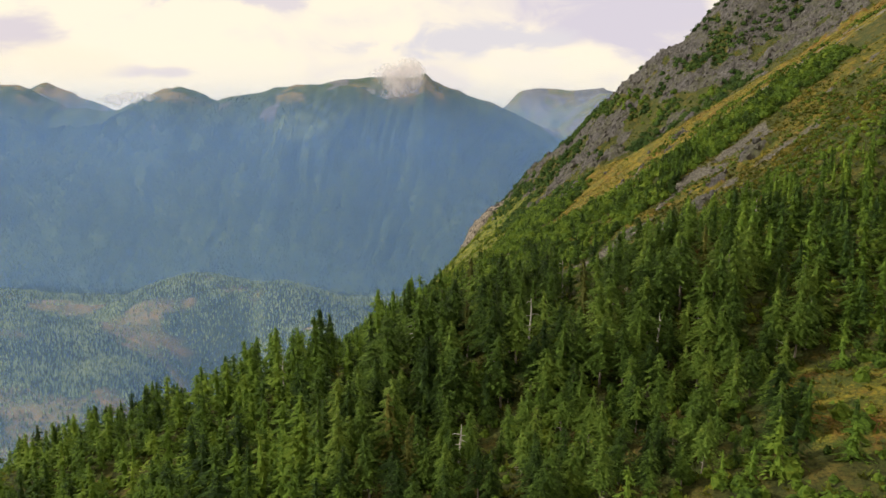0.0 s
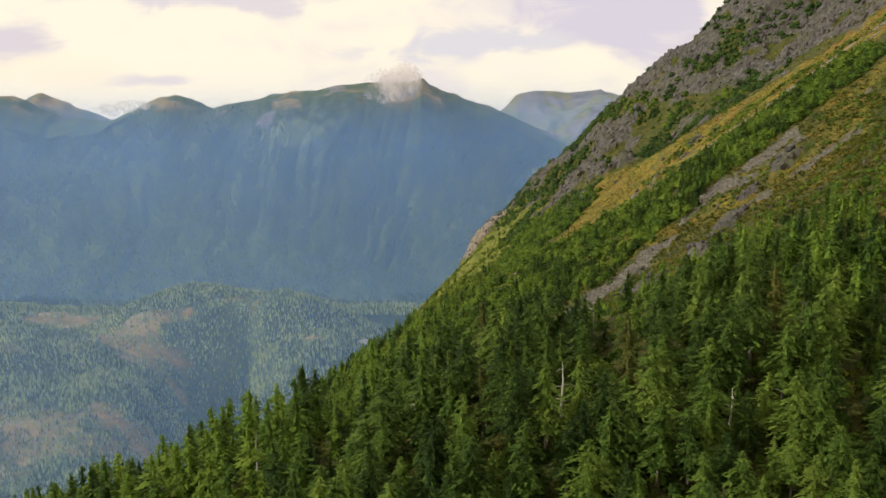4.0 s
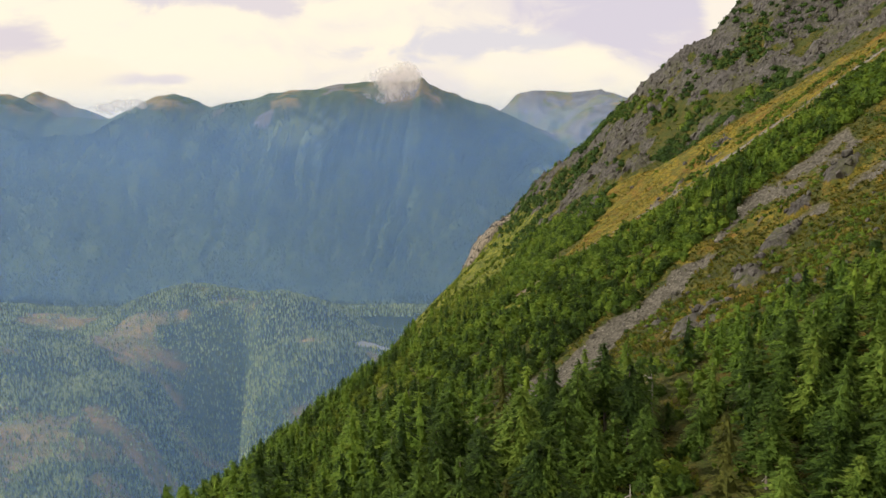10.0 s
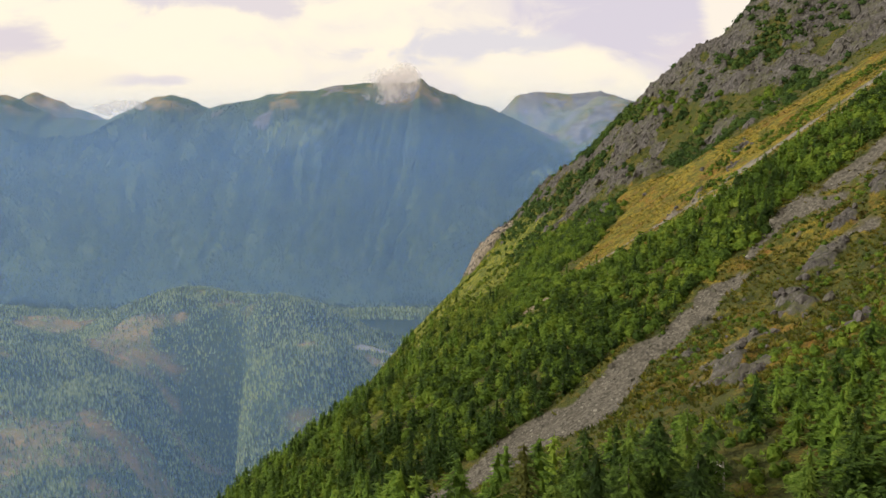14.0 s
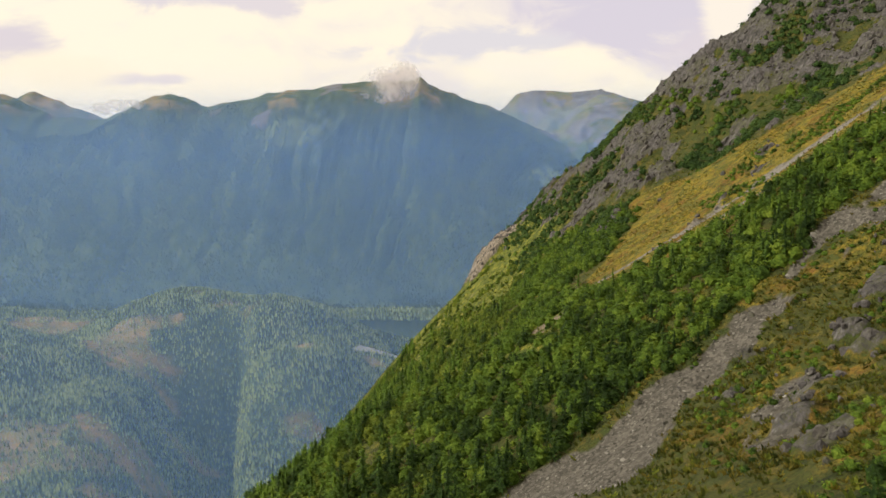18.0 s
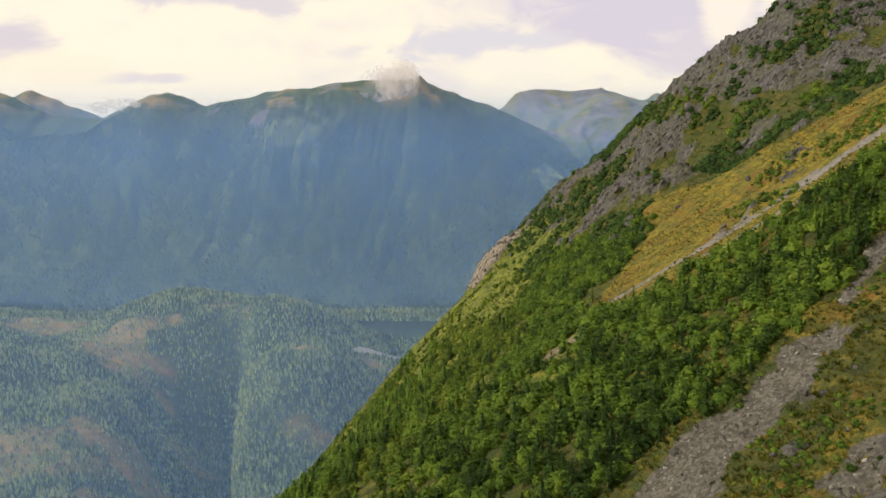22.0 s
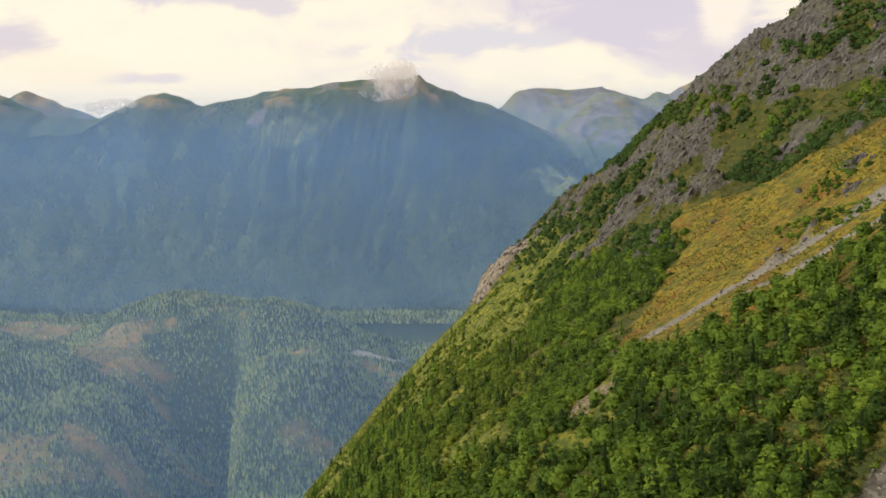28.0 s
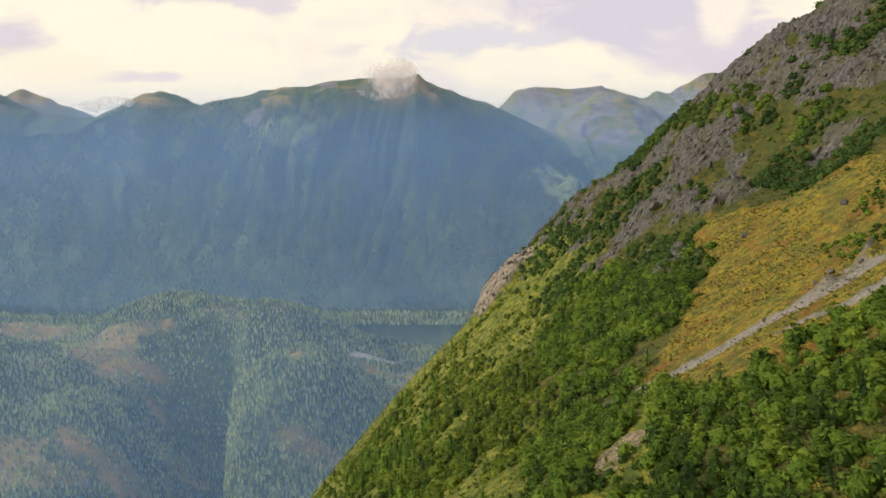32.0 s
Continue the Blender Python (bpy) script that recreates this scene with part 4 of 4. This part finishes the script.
# ---------------------------------------------------------------- haze over the valley, and clouds on the peaks
def haze_look(colour, dense, low, high, shafts, foot=1.0):
    """Aerial haze as a tinted sheet: part of the light passes, the rest scatters to all sides. It thins out above high,
    and to the share foot near the valley floor, which imitates shade low on the wall; shafts is the strength of streaks
    that imitate sunbeams.
    """
    def build(t):
        g = t.nodes.new("ShaderNodeNewGeometry")
        sep = t.nodes.new("ShaderNodeSeparateXYZ")
        link(t, g.outputs["Position"], sep.inputs[0])
        m = t.nodes.new("ShaderNodeMapRange")
        m.interpolation_type = "SMOOTHSTEP"
        for k, v in (("From Min", low), ("From Max", high), ("To Min", dense), ("To Max", 0.0)):
            m.inputs[k].default_value = v
        link(t, sep.outputs["Z"], m.inputs["Value"])
        # slanting streaks of density stand in for shafts of sunlight
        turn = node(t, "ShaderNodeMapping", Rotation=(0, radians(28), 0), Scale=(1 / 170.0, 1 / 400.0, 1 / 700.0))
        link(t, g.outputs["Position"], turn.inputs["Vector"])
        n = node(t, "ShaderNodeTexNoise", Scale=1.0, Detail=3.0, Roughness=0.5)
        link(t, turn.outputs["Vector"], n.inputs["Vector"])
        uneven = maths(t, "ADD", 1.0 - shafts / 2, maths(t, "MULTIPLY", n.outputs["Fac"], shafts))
        # less haze low down imitates the shaded foot of the wall
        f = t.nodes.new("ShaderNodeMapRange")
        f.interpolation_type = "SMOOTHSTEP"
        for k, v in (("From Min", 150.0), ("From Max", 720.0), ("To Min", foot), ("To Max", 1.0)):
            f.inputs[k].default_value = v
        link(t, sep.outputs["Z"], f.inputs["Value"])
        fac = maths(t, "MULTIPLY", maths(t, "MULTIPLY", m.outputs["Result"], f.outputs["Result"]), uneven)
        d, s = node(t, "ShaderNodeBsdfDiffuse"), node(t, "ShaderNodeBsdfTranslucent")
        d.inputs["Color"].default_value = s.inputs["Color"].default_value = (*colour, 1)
        both = node(t, "ShaderNodeAddShader")
        link(t, d.outputs[0], both.inputs[0])
        link(t, s.outputs[0], both.inputs[1])
        clear = t.nodes.new("ShaderNodeBsdfTransparent")
        out = t.nodes.new("ShaderNodeMixShader")
        link(t, fac, out.inputs[0])
        link(t, clear.outputs[0], out.inputs[1])
        link(t, both.outputs[0], out.inputs[2])
        return out.outputs[0]
    return build


def haze_sheet(label, y, x0, x1, z0, z1, bow, look_of):
    xs, zs = np.linspace(x0, x1, 40), np.linspace(z0, z1, 12)
    gx, gz = np.meshgrid(xs, zs)
    gy = y + bow * ((gx - (x0 + x1) / 2) / (x1 - x0) * 2) ** 2
    v = np.stack([gx, gy, gz], -1).reshape(-1, 3)
    k = (np.arange(11)[:, None] * 40 + np.arange(39)).reshape(-1)
    f = np.stack([k, k + 1, k + 41, k + 40], -1)
    ob = new("haze", mesh_of("haze", v, f, [look_of]))
    tagged(ob, label, "haze", kind="stuff")


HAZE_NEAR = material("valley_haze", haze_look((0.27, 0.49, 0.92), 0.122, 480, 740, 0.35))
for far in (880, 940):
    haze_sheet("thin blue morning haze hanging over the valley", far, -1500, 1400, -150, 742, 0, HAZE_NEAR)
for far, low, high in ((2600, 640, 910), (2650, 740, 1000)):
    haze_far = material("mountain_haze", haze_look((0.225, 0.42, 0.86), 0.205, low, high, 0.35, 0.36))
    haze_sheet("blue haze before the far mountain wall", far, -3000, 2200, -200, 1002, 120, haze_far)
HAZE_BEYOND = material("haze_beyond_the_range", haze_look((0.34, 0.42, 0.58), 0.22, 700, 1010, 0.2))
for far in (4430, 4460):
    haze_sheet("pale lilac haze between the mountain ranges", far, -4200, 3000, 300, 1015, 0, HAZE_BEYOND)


def cloud_look(t):
    """Mist: thick at its heart, frayed at its rim."""
    n, fine = tex(t, 110, 3, 0.5, (1, 1, 0.8), 0.6), tex(t, 38, 5, 0.6, (1, 1, 0.6), 0.8)
    v = maths(t, "ADD", attr(t, "core"), maths(t, "ADD", maths(t, "MULTIPLY", maths(t, "SUBTRACT", n, 0.5), 2.6), maths(t, "MULTIPLY", maths(t, "SUBTRACT", fine, 0.5), 0.9)))
    r = t.nodes.new("ShaderNodeMapRange")
    r.interpolation_type = "SMOOTHSTEP"
    for k, x in (("From Min", 0.10), ("From Max", 1.05), ("To Max", 0.58)):
        r.inputs[k].default_value = x
    link(t, maths(t, "MULTIPLY", v, maths(t, "MINIMUM", maths(t, "MULTIPLY", attr(t, "core"), 4.0), 1.0)), r.inputs["Value"])
    d, s = node(t, "ShaderNodeBsdfDiffuse"), node(t, "ShaderNodeBsdfTranslucent")
    d.inputs["Color"].default_value = s.inputs["Color"].default_value = (0.52, 0.475, 0.465, 1)
    both = node(t, "ShaderNodeAddShader")
    link(t, d.outputs[0], both.inputs[0])
    link(t, s.outputs[0], both.inputs[1])
    out = t.nodes.new("ShaderNodeMixShader")
    link(t, r.outputs["Result"], out.inputs[0])
    link(t, t.nodes.new("ShaderNodeBsdfTransparent").outputs[0], out.inputs[1])
    link(t, both.outputs[0], out.inputs[2])
    return out.outputs[0]


CLOUD = material("cloud_wisps", cloud_look)


def cloud(x, y, z, wide, tall, lean, label):
    """A wisp: a gently waved sheet of mist that leans with the wind."""
    n, m = 33, 21
    u, v = np.meshgrid(np.linspace(-1, 1, n), np.linspace(-1, 1, m))
    px, pz = x + u * wide / 2 + lean * v * tall / 2, z + v * tall / 2
    py = y - 40 * (fbm(px, pz, 240, 2, 111) - 0.5)
    k = (np.arange(m - 1)[:, None] * n + np.arange(n - 1)).reshape(-1)
    me = mesh_of("cloud", np.stack([px, py, pz], -1).reshape(-1, 3), np.stack([k, k + 1, k + n + 1, k + n], -1), [CLOUD])
    set_shares(me, {"core": np.clip(1 - u * u - v * v, 0, 1)})
    tagged(new("cloud", me), label, "cloud", "clouds on the peaks")


for row in [(-270, 3880, 950, 400, 250, 0.5), (-225, 3840, 965, 260, 230, 0.4), (-430, 3900, 890, 330, 70, 0.8), (-1740, 3950, 850, 360, 90, 1.0)]:
    cloud(*row, "soft white cloud wisp drifting about a mountain top")

# ---------------------------------------------------------------- rocks, loose stones and low growth
def rock_form(rng, detail, tall=1.0):
    """An angular rock about 1 m across: a ball cut by planes, so that it has facets and edges."""
    bm = bmesh.new()
    bmesh.ops.create_icosphere(bm, subdivisions=detail, radius=0.6)
    v = np.array([w.co[:] for w in bm.verts])
    f = np.array([[w.index for w in p.verts] for p in bm.faces])
    bm.free()
    for _ in range(17):
        n = rng.normal(0, 1, 3)
        n /= np.linalg.norm(n)
        d = v @ n - rng.uniform(0.26, 0.48)
        v = v - np.maximum(d, 0)[:, None] * n
    v = v * (1, rng.uniform(0.7, 1.0), tall * rng.uniform(0.75, 1.05))
    return v + rng.normal(0, 0.012, v.shape), f


def joined(shapes, places, sizes, turns, tilts, rng):
    """Corners and faces of many rocks joined."""
    vs, fs, start = [], [], 0
    for p, s, a, b in zip(places, sizes, turns, tilts):
        v, f = shapes[int(rng.integers(0, len(shapes)))]
        m = np.array(Matrix.Rotation(b, 3, "Y") @ Matrix.Rotation(a, 3, "Z"))
        vs.append((v * s) @ m.T + p)
        fs.append(f + start)
        start += len(v)
    return np.concatenate(vs), np.concatenate(fs)


def build_rocks():
    rng = np.random.default_rng(51)
    # single boulders and outcrops on the grassy spur
    forms = [rock_form(rng, 3, 1.25) for _ in range(7)]
    meshes = [mesh_of("boulder", v, f, [STONE], smooth_shade=False) for v, f in forms]
    spots = []
    for a, b, r in OUTCROPS:
        for k in range(7 if b < 240 else 4):
            spots.append((a + rng.normal(0, r * 0.75), b + rng.normal(0, r * 0.6), r * rng.uniform(0.22, 0.85)))
    spots += [(rng.uniform(36, 95), rng.uniform(160, 240), rng.uniform(0.4, 1.5)) for _ in range(70)]
    spots += [(71, 421, 3.2), (50, 453, 2.6), (56, 428, 1.8), (30, 312, 1.2), (66, 318, 1.6), (61, 405, 3.0), (84, 372, 2.2), (100, 350, 2.4)]
    for x, y, s in spots:
        z = float(ground_height(x, y))
        ob = new("boulder", meshes[int(rng.integers(0, 7))])
        ob.matrix_basis = pose(x, y, z + 0.10 * s, rng.uniform(-25, 25), rng.uniform(-25, 25), rng.uniform(0, 360)) @ Matrix.Diagonal((s, s * 0.9, s * 0.8, 1))
        tagged(ob, "grey angular boulder bedded in grass on the slope" if s > 1.6 else "small grey angular stone lying in grass", "boulder", "boulders on the slope")

    # blocks and slabs that make up the crags
    def keep(x, y):
        return 0.75 * smooth(0.4, 0.8, zones(x, y)["rock"]) * smooth(320, 340, y)

    x, y = scatter(rng, -5, 240, 320, 610, 3.3, keep)
    z = ground_height(x, y)
    s = np.exp(rng.normal(0.42, 0.55, len(x)))
    forms = [rock_form(rng, 2, 1.5) for _ in range(10)]
    turns, tilts = rng.normal(0.5, 0.35, len(x)) + 3.14 * rng.integers(0, 2, len(x)), rng.normal(0.38, 0.12, len(x))
    places = np.stack([x, y, z - 0.15 * s], -1)
    crag = tagged(new("crag"), "steep grey crag of leaning slabs above golden grass", "crag")
    crag.location = (110, 420, float(ground_height(110, 420)))
    meshes = [mesh_of("slab", v, f, [STONE], smooth_shade=False) for v, f in forms]
    order = np.argsort(np.hypot(x - 100, y - 405) - 8 * s)
    for k in order[:300]:
        ob = part("slab", meshes[int(rng.integers(0, 10))], crag)
        ob.matrix_parent_inverse = Matrix.Translation(-crag.location)
        ob.matrix_basis = Matrix.Translation(places[k]) @ (Matrix.Rotation(tilts[k], 4, "Y") @ Matrix.Rotation(turns[k], 4, "Z") @ Matrix.Scale(s[k], 4))
    w = order[300:]
    v, f = joined(forms, places[w], s[w], turns[w], tilts[w], rng)
    part("rubble", mesh_of("rubble", v, f, [STONE], smooth_shade=False), crag)["kind"] = "stuff"
    crag.children[-1].matrix_parent_inverse = Matrix.Translation(-crag.location)

    # narrow splinters and ribs between the blocks
    x, y = scatter(rng, -5, 220, 320, 610, 1.9, lambda x, y: 0.8 * smooth(0.3, 0.7, zones(x, y)["rock"]) * smooth(320, 340, y))
    z = ground_height(x, y)
    s = np.exp(rng.normal(0.02, 0.45, len(x)))
    forms = [rock_form(rng, 1, 1.9) for _ in range(10)]
    v, f = joined(forms, np.stack([x, y, z - 0.05 * s], -1), s, rng.uniform(0, 6.28, len(x)), rng.normal(0.33, 0.2, len(x)), rng)
    tagged(new("crag_splinters", mesh_of("crag_splinters", v, f, [STONE], smooth_shade=False)), "narrow grey rock splinters on the mountain crag", "crag", kind="stuff")

    # loose stones
    x, y = scatter(rng, -20, 170, 185, 335, 0.72, lambda x, y: np.maximum(0.55 * smooth(0.35, 0.8, zones(x, y)["scree"]), 0.4 * smooth(0.4, 0.9, zones(x, y)["earth"])))
    z = ground_height(x, y)
    s = np.exp(rng.normal(-1.15, 0.62, len(x)))
    forms = [rock_form(rng, 1, 0.8) for _ in range(8)]
    v, f = joined(forms, np.stack([x, y, z], -1), s, rng.uniform(0, 6.28, len(x)), rng.normal(0, 0.5, len(x)), rng)
    tagged(new("scree_stones", mesh_of("scree_stones", v, f, [SHARD], smooth_shade=False)), "loose grey-brown stones of the scree chutes", "scree", kind="stuff")


def build_low_growth():
    rng = np.random.default_rng(61)

    def cover(name, label, category, mat, area, gap, chance, wide, tall, count, sizes, form=bush_sprays):
        x, y = scatter(rng, *area, gap, chance)
        z = ground_height(x, y)
        shapes = [form(rng, wide, tall, count) for _ in range(7)]
        q = spread(shapes, np.stack([x, y, z - 0.1], -1), rng.uniform(*sizes, len(x)), rng.uniform(0, 6.28, len(x)), rng)
        tagged(new(name, foliage_mesh(name, q, mat)), label, category, kind="stuff")

    def on_gold(x, y):
        w = zones(x, y)
        return w["gold"] * (1 - w["rock"]) * (1 - w["scree"]) * smooth(0.36, 0.52, fbm(x, y, 7, 3, 121))

    cover("autumn_grass_tufts", "golden and rust-brown autumn grass on the slope", "grass", STRAW, (-60, 200, 44, 480), 1.1, on_gold, 1.1, 0.30, 9, (0.6, 1.4), tuft_blades)

    def on_herb(x, y):
        w = zones(x, y)
        rest = (1 - w["rock"]) * (1 - w["scree"]) * (1 - w["thicket"]) * (1 - w["earth"])
        return rest * (1 - w["gold"]) * (0.35 + 0.65 * smooth(0.4, 0.55, fbm(x, y, 11, 3, 123)))

    cover("herbs_and_heath", "yellow-green herbs and heath on the slope", "herbs", HERB, (-90, 200, 56, 600), 2.1, on_herb, 1.6, 0.6, 11, (0.5, 1.3), tuft_blades)

    def on_spur(x, y):
        w = zones(x, y)
        return (1 - w["rock"]) * (1 - w["scree"]) * band(y, 138, 266, 6) * smooth(24, 36, x) * (0.2 + 0.8 * smooth(0.42, 0.56, fbm(x, y, 6, 3, 147)))

    cover("spur_grass_tufts", "rusty and golden grass tufts on the rocky spur", "grass", STRAW, (22, 135, 134, 268), 1.15, on_spur, 1.2, 0.5, 9, (0.5, 1.3), tuft_blades)
    cover("spur_herbs", "olive and green herbs on the rocky spur", "herbs", SPUR_HERB, (22, 135, 134, 268), 1.05, lambda x, y: 0.8 * on_spur(x + 31, y - 17) * (zones(x, y)["rock"] < 0.4) * (zones(x, y)["scree"] < 0.4), 1.3, 0.55, 10, (0.5, 1.4), tuft_blades)

    def under_trees(x, y):
        edge_y = np.interp(x, SPUR_X, SPUR_Y)
        return smooth(14, 0, y - edge_y) * (0.45 + 0.5 * smooth(0.4, 0.55, fbm(x, y, 9, 3, 125))) * (1 - 0.8 * smooth(1.3, 0.7, ((x - 43) / 8.0) ** 2 + ((y - 76) / 10.0) ** 2))

    cover("spur_undergrowth", "green shrubs growing between the conifers", "shrubs", ALDER, (-105, 125, 56, 210), 2.3, under_trees, 2.6, 1.9, 22, (0.5, 1.3))

    def spur_bushes(x, y):
        w = zones(x, y)
        return (1 - w["rock"]) * (1 - w["scree"]) * band(y, 140, 262, 8) * smooth(30, 45, x) * smooth(0.48, 0.56, fbm(x, y, 11, 4, 129))

    cover("spur_shrubs", "low green shrubs scattered through autumn grass", "shrubs", ALDER, (30, 180, 140, 265), 1.7, spur_bushes, 2.0, 1.0, 18, (0.4, 1.1))

    def meadow_bushes(x, y):
        w = zones(x, y)
        return w["gold"] * smooth(280, 290, y) * smooth(0.64, 0.69, fbm(x, y, 15, 4, 131))

    cover("meadow_shrubs", "dark green shrubs in small clumps on golden grass", "shrubs", ALDER, (40, 180, 285, 440), 1.8, meadow_bushes, 2.4, 1.2, 22, (0.5, 1.2))

    def crag_bushes(x, y):
        w = zones(x, y)
        return (1 - w["rock"]) * (1 - w["gold"]) * smooth(345, 380, y) * smooth(30, 60, x) * smooth(0.465, 0.51, fbm(x, y, 24, 4, 77) * 0.6 + fbm(x, y, 30, 3, 127) * 0.4)

    cover("crag_shrubs", "dark green shrubs on ledges between the crags", "shrubs", CRAG_LEAF, (25, 240, 345, 590), 2.3, crag_bushes, 2.8, 1.7, 26, (0.7, 2.0))


build_rocks()
build_low_growth()
